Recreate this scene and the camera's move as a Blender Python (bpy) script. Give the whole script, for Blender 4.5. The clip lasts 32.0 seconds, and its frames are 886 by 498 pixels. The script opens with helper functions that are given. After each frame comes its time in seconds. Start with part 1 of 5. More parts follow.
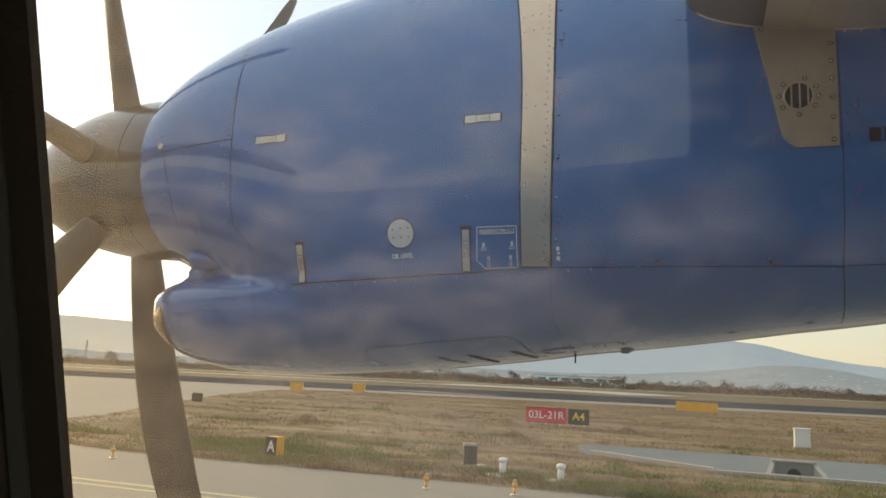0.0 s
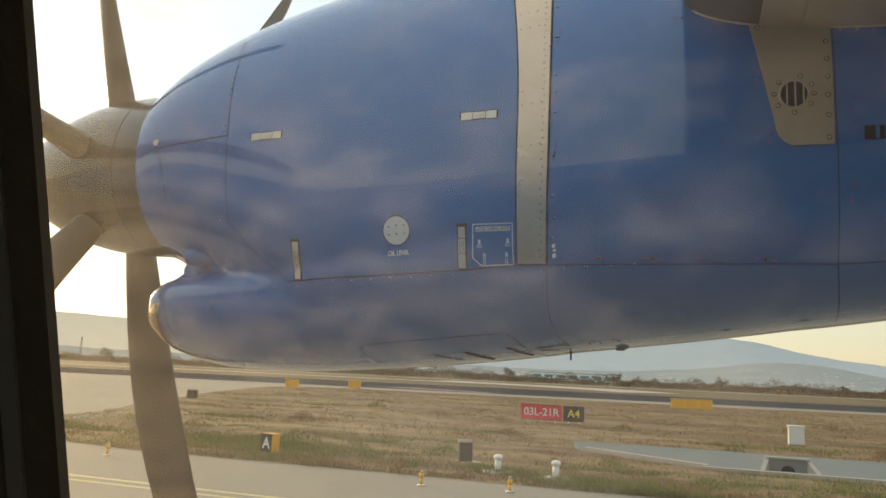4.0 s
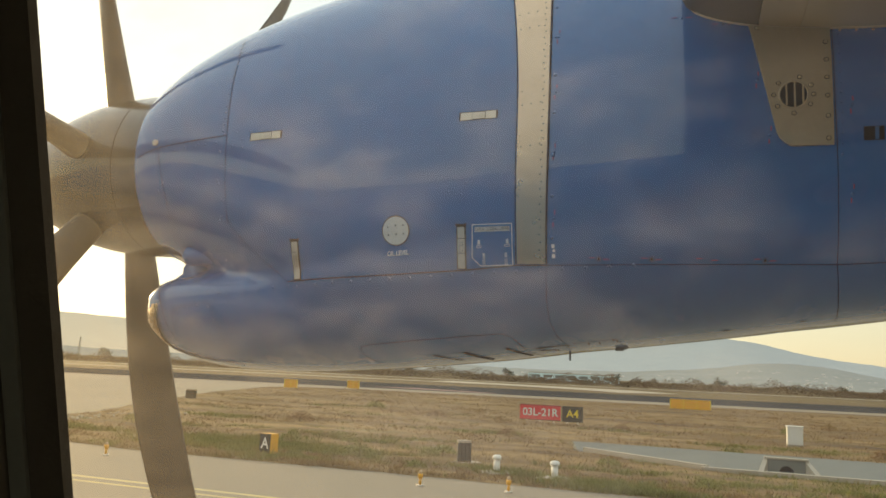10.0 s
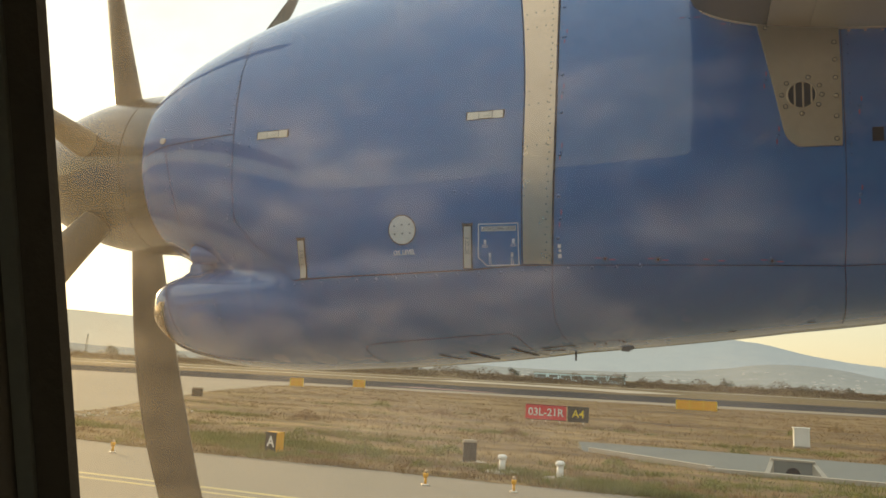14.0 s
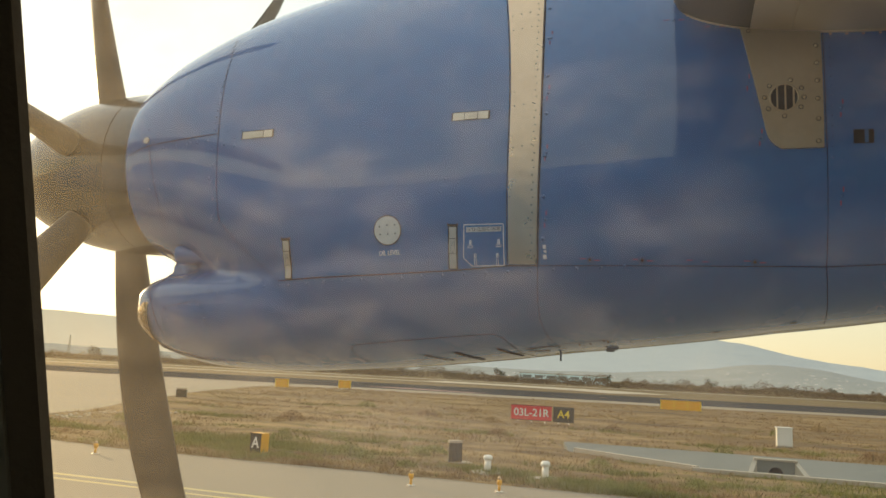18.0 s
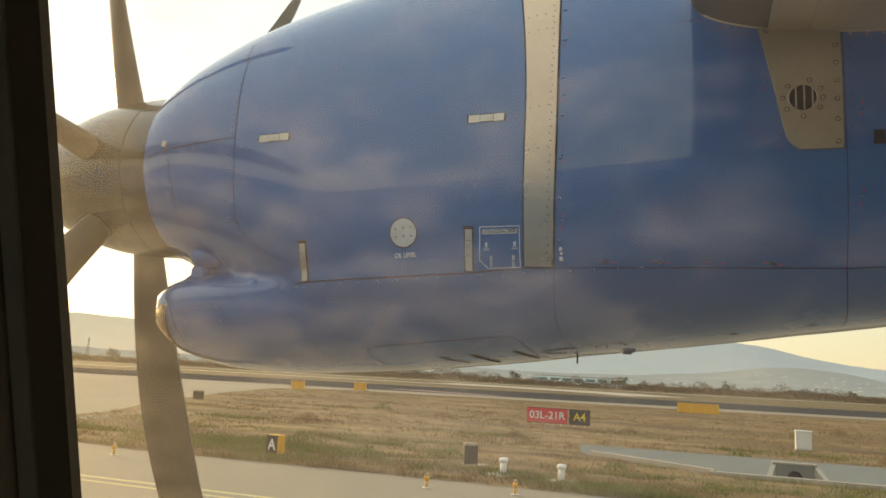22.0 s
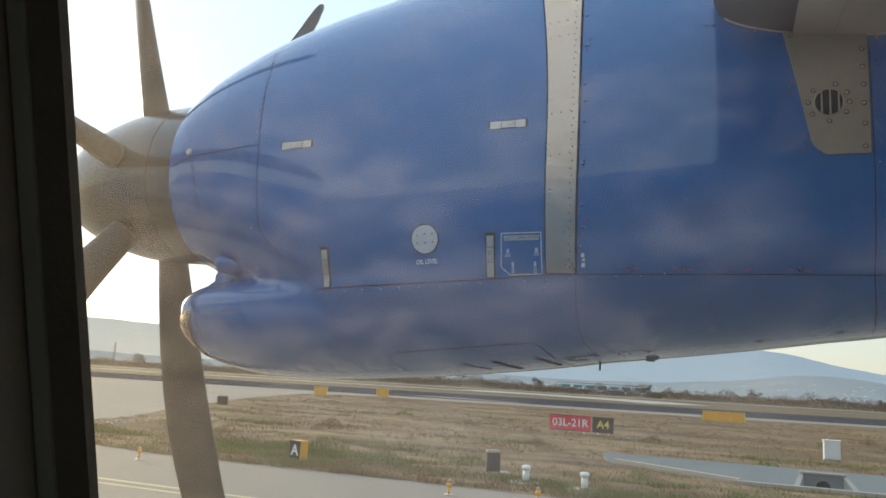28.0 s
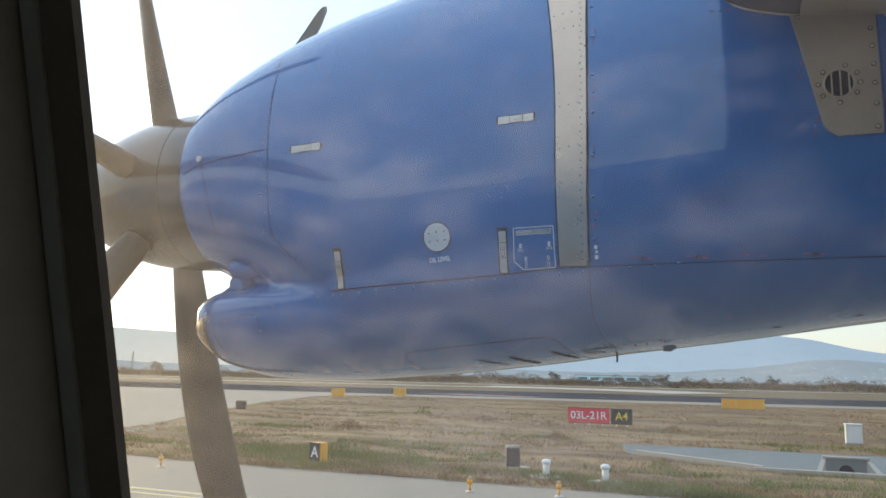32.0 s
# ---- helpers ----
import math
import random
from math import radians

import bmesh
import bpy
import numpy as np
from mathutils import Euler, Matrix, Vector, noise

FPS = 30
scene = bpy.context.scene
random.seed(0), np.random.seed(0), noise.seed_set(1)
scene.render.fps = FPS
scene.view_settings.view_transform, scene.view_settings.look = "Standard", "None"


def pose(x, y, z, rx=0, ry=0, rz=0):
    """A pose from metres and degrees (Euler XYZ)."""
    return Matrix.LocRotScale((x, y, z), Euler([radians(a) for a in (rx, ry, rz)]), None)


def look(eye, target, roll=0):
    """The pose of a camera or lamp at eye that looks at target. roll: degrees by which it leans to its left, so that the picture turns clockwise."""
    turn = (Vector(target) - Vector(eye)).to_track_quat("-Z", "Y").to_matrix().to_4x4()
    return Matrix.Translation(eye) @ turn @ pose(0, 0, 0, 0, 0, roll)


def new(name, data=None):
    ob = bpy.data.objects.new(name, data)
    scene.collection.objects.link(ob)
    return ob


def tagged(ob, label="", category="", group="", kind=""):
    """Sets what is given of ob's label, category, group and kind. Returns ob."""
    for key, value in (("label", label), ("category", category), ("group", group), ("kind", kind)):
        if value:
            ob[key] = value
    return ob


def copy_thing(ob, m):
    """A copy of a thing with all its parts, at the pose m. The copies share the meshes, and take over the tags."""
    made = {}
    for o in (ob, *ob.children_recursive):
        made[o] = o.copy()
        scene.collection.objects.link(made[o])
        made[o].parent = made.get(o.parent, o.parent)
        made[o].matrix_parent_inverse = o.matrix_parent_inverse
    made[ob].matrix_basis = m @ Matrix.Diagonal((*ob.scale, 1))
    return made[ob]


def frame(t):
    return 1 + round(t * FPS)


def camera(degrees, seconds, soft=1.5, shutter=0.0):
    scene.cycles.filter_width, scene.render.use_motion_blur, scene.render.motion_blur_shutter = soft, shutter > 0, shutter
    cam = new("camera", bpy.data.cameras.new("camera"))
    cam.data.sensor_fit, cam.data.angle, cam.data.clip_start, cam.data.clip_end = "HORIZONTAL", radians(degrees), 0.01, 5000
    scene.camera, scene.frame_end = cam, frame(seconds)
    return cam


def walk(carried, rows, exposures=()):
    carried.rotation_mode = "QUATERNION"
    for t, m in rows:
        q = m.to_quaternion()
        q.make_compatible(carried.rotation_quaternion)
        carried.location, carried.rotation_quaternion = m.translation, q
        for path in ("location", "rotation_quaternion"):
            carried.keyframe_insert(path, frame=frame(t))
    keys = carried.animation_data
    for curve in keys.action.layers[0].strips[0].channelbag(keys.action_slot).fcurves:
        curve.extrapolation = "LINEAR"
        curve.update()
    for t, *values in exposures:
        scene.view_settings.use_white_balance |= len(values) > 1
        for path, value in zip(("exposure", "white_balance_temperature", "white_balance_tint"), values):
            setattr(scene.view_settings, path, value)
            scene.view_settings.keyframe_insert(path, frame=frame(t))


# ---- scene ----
cam = camera(60.5, 32.0, soft=1.6)
# seconds, metres along the cabin wall, yaw, pitch, roll
ROWS = [
    (0, 0.0029, 18.214, 9.312, -2.594),
    (0.5, 0.0036, 18.160, 9.165, -2.560),
    (1, 0.0040, 18.088, 9.194, -2.533),
    (1.5, 0.0031, 17.920, 9.183, -2.545),
    (2, 0.0021, 17.748, 9.235, -2.566),
    (2.5, 0.0014, 17.626, 9.270, -2.556),
    (3, 0.0016, 17.656, 9.266, -2.540),
    (3.5, 0.0020, 17.769, 9.185, -2.626),
    (5.5, 0.0025, 18.060, 9.031, -2.590),
    (6, 0.0023, 18.074, 9.101, -2.623),
    (6.5, 0.0019, 18.106, 9.107, -2.590),
    (7, 0.0015, 18.123, 9.118, -2.618),
    (7.5, 0.0014, 18.126, 9.121, -2.640),
    (8, 0.0012, 18.094, 9.152, -2.740),
    (8.5, 0.0008, 18.089, 9.178, -2.654),
    (9, 0.0002, 18.004, 9.150, -2.701),
    (9.5, 0.0006, 17.922, 9.162, -2.681),
    (10, 0.0007, 17.785, 9.126, -2.707),
    (10.5, 0.0008, 17.654, 9.190, -2.696),
    (11, 0.0008, 17.497, 9.208, -2.720),
    (11.5, 0.0007, 17.390, 9.196, -2.807),
    (12, 0.0011, 17.375, 9.214, -2.908),
    (12.5, 0.0001, 17.441, 9.146, -2.929),
    (13, -0.0001, 17.643, 9.143, -3.035),
    (13.5, 0.0003, 17.921, 9.155, -3.089),
    (14, 0.0007, 18.209, 9.065, -3.010),
    (14.5, 0.0031, 18.444, 9.083, -3.111),
    (16.5, 0.0013, 17.238, 9.171, -3.027),
    (17, 0.0017, 17.094, 9.150, -3.060),
    (17.5, 0.0021, 17.064, 9.141, -2.997),
    (18, 0.0031, 17.153, 9.159, -2.951),
    (18.5, 0.0023, 17.275, 9.162, -3.019),
    (19, 0.0013, 17.410, 9.216, -3.007),
    (19.5, 0.0013, 17.679, 9.185, -3.030),
    (20, 0.0009, 17.916, 9.215, -2.984),
    (20.5, 0.0008, 18.095, 9.170, -2.974),
    (21, 0.0004, 18.209, 9.184, -2.958),
    (21.5, 0.0007, 18.294, 9.283, -2.979),
    (22, 0.0005, 18.300, 9.272, -3.016),
    (22.5, 0.0003, 18.247, 9.410, -2.968),
    (23, 0.0000, 18.173, 9.452, -3.025),
    (23.5, -0.0015, 18.134, 9.520, -3.016),
    (24, -0.0004, 18.593, 9.614, -3.009),
    (24.5, -0.0003, 19.623, 9.576, -3.061),
    (26.5, 0.0008, 20.891, 9.615, -3.104),
    (27, 0.0015, 20.780, 9.714, -3.129),
    (27.5, 0.0024, 20.353, 9.789, -3.234),
    (28, 0.0034, 19.965, 9.659, -3.286),
    (28.5, 0.0010, 20.294, 9.449, -3.149),
    (29, 0.0007, 20.947, 9.369, -2.953),
    (29.5, 0.0017, 20.935, 9.347, -2.748),
    (30, -0.0002, 21.531, 9.222, -2.387),
    (30.5, 0.0002, 22.088, 9.364, -2.148),
    (31, -0.0010, 22.378, 9.380, -1.754),
    (31.5, -0.0004, 22.068, 9.547, -1.649),
    (32, 0.0004, 21.190, 9.423, -1.289),
]
# seconds, stops, kelvin, tint: the picture turns cooler as the sun leaves the pane
EXPOSURES = [(0.0, 0.72, 6550, 3), (5.0, 0.78, 7000, 0), (10.0, 0.81, 7450, 0), (24.0, 0.85, 7650, 0), (26.5, 0.76, 6700, 1), (28.0, 0.80, 5600, 1), (29.5, 0.81, 5250, 2), (32.0, 0.96, 5380, 3)]
walk(cam, [(t, pose(x, 0, 2.5, 90 + p, r, yaw)) for t, x, yaw, p, r in ROWS], EXPOSURES)

# ---- sky and sun ----
SUN_AZ, SUN_EL = radians(-58), radians(13)      # azimuth from +y towards +x
world = bpy.data.worlds.new("evening_sky")
scene.world = world
world.use_nodes = True
wn = world.node_tree.nodes
sky = wn.new("ShaderNodeTexSky")
sky.sky_type = "NISHITA"
sky.sun_disc = False
sky.sun_elevation, sky.sun_rotation = SUN_EL, SUN_AZ
sky.air_density, sky.dust_density, sky.ozone_density = 1.0, 1.0, 1.0
soften = wn.new("ShaderNodeHueSaturation")
soften.inputs["Saturation"].default_value = 0.85
soften.inputs["Value"].default_value = 0.30
world.node_tree.links.new(sky.outputs[0], soften.inputs["Color"])
# thin high cloud over the whole dome: warm and dim towards the horizon, bright overhead
way = wn.new("ShaderNodeTexCoord")
split = wn.new("ShaderNodeSeparateXYZ")
world.node_tree.links.new(way.outputs["Generated"], split.inputs[0])
cloud = wn.new("ShaderNodeValToRGB")
cloud.color_ramp.elements[0].position, cloud.color_ramp.elements[0].color = 0.0, (2.50 / 5, 2.00 / 5, 1.48 / 5, 1)
cloud.color_ramp.elements[1].position, cloud.color_ramp.elements[1].color = 1.0, (4.1 / 5, 4.55 / 5, 5.0 / 5, 1)
low_sky = cloud.color_ramp.elements.new(0.14)
low_sky.color = (2.35 / 5, 2.20 / 5, 1.80 / 5, 1)
middle = cloud.color_ramp.elements.new(0.35)
middle.color = (2.30 / 5, 2.50 / 5, 2.75 / 5, 1)
world.node_tree.links.new(split.outputs[2], cloud.inputs[0])
haze = wn.new("ShaderNodeMix")
haze.data_type, haze.blend_type = "RGBA", "ADD"
haze.inputs["Factor"].default_value = 1.0
lift = wn.new("ShaderNodeVectorMath")
lift.operation = "SCALE"
toward = wn.new("ShaderNodeVectorMath")             # the cloud is brighter on the sun's side
toward.operation = "DOT_PRODUCT"
toward.inputs[1].default_value = (math.sin(SUN_AZ), math.cos(SUN_AZ), 0)
world.node_tree.links.new(way.outputs["Generated"], toward.inputs[0])
side = wn.new("ShaderNodeMapRange")
for key, v in (("From Min", -1.0), ("From Max", 1.0), ("To Min", 5.0 * 0.62), ("To Max", 5.0 * 1.24)):
    side.inputs[key].default_value = v
world.node_tree.links.new(toward.outputs["Value"], side.inputs["Value"])
world.node_tree.links.new(side.outputs[0], lift.inputs["Scale"])
world.node_tree.links.new(cloud.outputs[0], lift.inputs[0])
world.node_tree.links.new(soften.outputs[0], haze.inputs[6])
world.node_tree.links.new(lift.outputs[0], haze.inputs[7])
world.node_tree.links.new(haze.outputs[2], wn["Background"].inputs[0])
wn["Background"].inputs[1].default_value = 0.135
sun = new("sun", bpy.data.lights.new("sun", "SUN"))
sun.data.energy, sun.data.angle, sun.data.color = 2.2, radians(0.6), (1.0, 0.72, 0.43)
sun_way = Vector((math.sin(SUN_AZ) * math.cos(SUN_EL), math.cos(SUN_AZ) * math.cos(SUN_EL), math.sin(SUN_EL)))
sun.matrix_world = look(sun_way * 50, (0, 0, 0))


# ---- materials ----
def material(name, base, rough=0.5, metal=0.0, coat=0.0, tint=None, scale=8.0, amount=0.5, bump=0.0, bump_scale=60.0,
             fine=None, rough_var=0.0, stretch=(1, 1, 1), random_amount=0.0, bump_detail=5.0):
    """Principled surface: two scales of noise in the colour, noise in the gloss and fine relief."""
    m = bpy.data.materials.new(name)
    m.use_nodes = True
    nt = m.node_tree
    bsdf = nt.nodes["Principled BSDF"]
    bsdf.inputs["Roughness"].default_value = rough
    bsdf.inputs["Metallic"].default_value = metal
    bsdf.inputs["Coat Weight"].default_value = coat
    bsdf.inputs["Coat Roughness"].default_value = 0.045
    co = nt.nodes.new("ShaderNodeTexCoord")
    mp = nt.nodes.new("ShaderNodeMapping")
    mp.inputs["Scale"].default_value = stretch
    nt.links.new(co.outputs["Object"], mp.inputs[0])

    def noise_node(sc, detail=5.0):
        n = nt.nodes.new("ShaderNodeTexNoise")
        n.inputs["Scale"].default_value, n.inputs["Detail"].default_value = sc, detail
        nt.links.new(mp.outputs[0], n.inputs["Vector"])
        return n

    def ramp(n, lo=0.35, hi=0.65):
        r = nt.nodes.new("ShaderNodeMapRange")
        r.inputs["From Min"].default_value, r.inputs["From Max"].default_value = lo, hi
        nt.links.new(n.outputs["Fac"], r.inputs["Value"])
        return r

    def mix(a, b, fac, k):
        x = nt.nodes.new("ShaderNodeMix")
        x.data_type = "RGBA"
        mul = nt.nodes.new("ShaderNodeMath")
        mul.operation = "MULTIPLY"
        mul.inputs[1].default_value = k
        nt.links.new(fac, mul.inputs[0])
        nt.links.new(mul.outputs[0], x.inputs["Factor"])
        for sock, v in ((x.inputs[6], a), (x.inputs[7], b)):
            if isinstance(v, tuple):
                sock.default_value = (*v, 1)
            else:
                nt.links.new(v, sock)
        return x.outputs[2]

    tint = tint or tuple(c * 0.7 for c in base)
    fine = fine or tuple(c * 0.8 for c in base)
    col = mix(tuple(base), tuple(tint), ramp(noise_node(scale)).outputs[0], amount)
    col = mix(col, tuple(fine), ramp(noise_node(scale * 9, 3.0)).outputs[0], amount * 0.6)
    if random_amount:
        info = nt.nodes.new("ShaderNodeObjectInfo")
        col = mix(col, tuple(tint), info.outputs["Random"], random_amount)
    nt.links.new(col, bsdf.inputs["Base Color"])
    if rough > 0.78:
        bsdf.inputs["Specular IOR Level"].default_value = 0.12
    if rough_var:
        r = ramp(noise_node(scale * 2.3), 0.3, 0.7)
        r.inputs["To Min"].default_value, r.inputs["To Max"].default_value = max(0.02, rough - rough_var), rough + rough_var
        nt.links.new(r.outputs[0], bsdf.inputs["Roughness"])
    if bump:
        b = nt.nodes.new("ShaderNodeBump")
        b.inputs["Strength"].default_value, b.inputs["Distance"].default_value = bump, 0.01
        nt.links.new(noise_node(bump_scale, bump_detail).outputs["Fac"], b.inputs["Height"])
        nt.links.new(b.outputs[0], bsdf.inputs["Normal"])
    return m


BLUE = material("blue_paint", (0.011, 0.145, 0.412), 0.25, coat=1.0, tint=(0.016, 0.143, 0.37), scale=2.5, amount=0.6, rough_var=0.06,
                fine=(0.010, 0.108, 0.325), bump=0.012, bump_scale=3.0, bump_detail=0.5)
BLUE.node_tree.nodes["Principled BSDF"].inputs["Specular IOR Level"].default_value = 0.12
BLUE.node_tree.nodes["Principled BSDF"].inputs["Coat IOR"].default_value = 1.68
HULL = material("hull_paint", (0.010, 0.120, 0.35), 0.55, tint=(0.012, 0.115, 0.31), scale=2.5, amount=0.6, rough_var=0.06)
BARE = material("bare_aluminium", (0.740, 0.555, 0.405), 0.34, metal=0.75, tint=(0.620, 0.435, 0.300), scale=9, amount=0.6, rough_var=0.1, bump=0.03, bump_scale=25)
BEIGE = material("grey_beige_paint", (0.535, 0.390, 0.250), 0.38, metal=0.3, tint=(0.425, 0.310, 0.198), scale=7, amount=0.6, rough_var=0.08)
SKIN = material("wing_skin_paint", (0.80, 0.68, 0.53), 0.36, tint=(0.70, 0.58, 0.44), scale=5, amount=0.6, rough_var=0.08)
LIP = material("polished_lip", (0.40, 0.29, 0.18), 0.26, metal=1.0, tint=(0.30, 0.20, 0.12), scale=14, amount=0.6, rough_var=0.08)
LATCH = material("latch_metal", (0.740, 0.650, 0.540), 0.4, metal=0.5, scale=30, amount=0.5)
WHITE = material("white_paint", (0.74, 0.73, 0.70), 0.4, tint=(0.6, 0.58, 0.54), scale=30, amount=0.5)
DECAL = material("decal_white", (0.80, 0.82, 0.84), 0.5, scale=40, amount=0.3)
RED = material("decal_red", (0.20, 0.040, 0.11), 0.5, scale=40, amount=0.3)
SEAM = material("panel_gap", (0.006, 0.009, 0.018), 0.9, scale=30, amount=0.5)
RIVET = material("rivet_paint", (0.035, 0.165, 0.40), 0.22, metal=0.25, coat=0.8, scale=30, amount=0.3)
SPIN = material("spinner_paint", (0.024, 0.022, 0.020), 0.24, coat=0.4, tint=(0.036, 0.031, 0.026), scale=6, amount=0.25, rough_var=0.03)
BLADE = material("blade_paint", (0.022, 0.019, 0.016), 0.5, tint=(0.040, 0.032, 0.025), scale=6, amount=0.6, rough_var=0.1)
BLACK = material("dark_rubber", (0.018, 0.019, 0.021), 0.55, scale=40, amount=0.5)
BOOT = material("boot_rubber", (0.011, 0.012, 0.016), 0.55, scale=10, amount=0.6)
FRAME = material("window_black", (0.160, 0.135, 0.108), 0.6, scale=40, amount=0.5, bump=0.1, bump_scale=300)
SEAL = material("window_seal", (0.30, 0.31, 0.28), 0.6, scale=60, amount=0.4)
LINER = material("cabin_liner", (0.62, 0.60, 0.56), 0.6, scale=15, amount=0.3)
CONC = material("concrete", (0.280, 0.238, 0.184), 0.85, tint=(0.228, 0.196, 0.153), scale=0.12, amount=0.7, fine=(0.262, 0.226, 0.177), bump=0.1, bump_scale=30)
CONC2 = material("pale_concrete", (0.439, 0.390, 0.317), 0.85, tint=(0.366, 0.323, 0.268), scale=0.1, amount=0.7)
ASPH = material("asphalt", (0.052, 0.053, 0.058), 0.85, tint=(0.07, 0.068, 0.07), scale=0.08, amount=0.7)
ASPH.node_tree.nodes["Principled BSDF"].inputs["Specular IOR Level"].default_value = 0.0
SLAB = material("grey_slab", (0.19, 0.20, 0.19), 0.9, tint=(0.15, 0.16, 0.15), scale=0.4, amount=0.7)
YLINE = material("yellow_marking", (0.549, 0.439, 0.171), 0.7, tint=(0.439, 0.378, 0.220), scale=1.5, amount=0.8)
YELLOW = material("yellow_sign", (0.84, 0.41, 0.02), 0.5, scale=4, amount=0.3)
REDSIGN = material("red_sign", (0.756, 0.061, 0.073), 0.5, scale=4, amount=0.3)
BLACKSIGN = material("black_sign", (0.025, 0.024, 0.022), 0.5, scale=4, amount=0.3)
SIGNWHITE = material("sign_white", (0.8, 0.78, 0.74), 0.5, scale=10, amount=0.2)
SIGNYEL = material("sign_yellow_letters", (0.82, 0.6, 0.03), 0.5, scale=10, amount=0.2)
BUSH = material("dry_bush", (0.190, 0.120, 0.075), 0.9, tint=(0.095, 0.085, 0.050), scale=0.12, amount=0.9)
TREE = material("tree_leaves", (0.05, 0.06, 0.035), 0.9, tint=(0.09, 0.07, 0.045), scale=0.5, amount=0.8)
BARK = material("bark", (0.09, 0.07, 0.05), 0.9, scale=3, amount=0.6)


def grass_material(name, dry, pale, green, scale):
    """Dry field: straw and dull brown in long streaks, with green patches."""
    m = bpy.data.materials.new(name)
    m.use_nodes = True
    nt = m.node_tree
    bsdf = nt.nodes["Principled BSDF"]
    bsdf.inputs["Roughness"].default_value = 0.95
    bsdf.inputs["Specular IOR Level"].default_value = 0.1
    co = nt.nodes.new("ShaderNodeTexCoord")
    last = None
    for k, (sc, st, lo, hi, colour) in enumerate(((0.9, (0.16, 1, 1), 0.42, 0.60, pale), (0.16, (0.5, 1.6, 1), 0.58, 0.70, green),
                                                  (5.0, (0.6, 1, 1), 0.45, 0.75, tuple(c * 0.5 for c in dry)),
                                                  (0.16, (0.25, 1.5, 1), 0.50, 0.62, (dry[0] * 0.62, dry[1] * 0.60, dry[2] * 0.66)))):
        mp = nt.nodes.new("ShaderNodeMapping")
        mp.inputs["Scale"].default_value = st
        mp.inputs["Location"].default_value = (k * 7.3, k * 3.1, 0)
        nt.links.new(co.outputs["Object"], mp.inputs[0])
        n = nt.nodes.new("ShaderNodeTexNoise")
        n.inputs["Scale"].default_value, n.inputs["Detail"].default_value, n.inputs["Roughness"].default_value = sc * scale, 9, 0.66
        nt.links.new(mp.outputs[0], n.inputs["Vector"])
        r = nt.nodes.new("ShaderNodeMapRange")
        r.inputs["From Min"].default_value, r.inputs["From Max"].default_value = lo, hi
        nt.links.new(n.outputs["Fac"], r.inputs["Value"])
        x = nt.nodes.new("ShaderNodeMix")
        x.data_type = "RGBA"
        nt.links.new(r.outputs[0], x.inputs["Factor"])
        if last is None:
            x.inputs[6].default_value = (*dry, 1)
        else:
            nt.links.new(last, x.inputs[6])
        x.inputs[7].default_value = (*colour, 1)
        last = x.outputs[2]
    nt.links.new(last, bsdf.inputs["Base Color"])
    return m


GRASS = grass_material("dry_grass", (0.150, 0.099, 0.050), (0.305, 0.205, 0.098), (0.098, 0.105, 0.034), 1.0)
FIELD = grass_material("far_field", (0.135, 0.098, 0.050), (0.205, 0.148, 0.072), (0.105, 0.112, 0.040), 0.35)
STRAW = material("straw", (0.345, 0.235, 0.108), 0.9, tint=(0.205, 0.130, 0.066), scale=0.6, amount=0.8)
BROWN = material("brown_weeds", (0.215, 0.118, 0.062), 0.9, tint=(0.31, 0.20, 0.10), scale=0.7, amount=0.8)
GREEN = material("green_weeds", (0.165, 0.190, 0.050), 0.9, tint=(0.29, 0.25, 0.08), scale=0.8, amount=0.8)


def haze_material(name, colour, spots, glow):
    """Far land and walls: kilometres of evening haze put into a pale colour and a faint glow."""
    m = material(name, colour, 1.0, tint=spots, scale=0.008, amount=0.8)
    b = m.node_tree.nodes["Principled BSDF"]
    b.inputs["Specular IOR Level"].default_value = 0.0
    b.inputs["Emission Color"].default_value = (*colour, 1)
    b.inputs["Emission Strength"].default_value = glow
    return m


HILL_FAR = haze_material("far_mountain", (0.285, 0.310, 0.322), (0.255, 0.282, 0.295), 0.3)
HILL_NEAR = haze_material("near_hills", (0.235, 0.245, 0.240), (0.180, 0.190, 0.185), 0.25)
# warmer version of the far mountain: golden sunlit haze put into its colour
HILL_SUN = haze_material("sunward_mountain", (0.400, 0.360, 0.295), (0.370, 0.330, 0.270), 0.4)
# these walls carry the same haze as paleness and faint glow
HALL = haze_material("hall_walls", (0.42, 0.54, 0.58), (0.36, 0.47, 0.51), 0.25)
TOWN = haze_material("town_walls", (0.50, 0.47, 0.44), (0.40, 0.38, 0.36), 0.3)


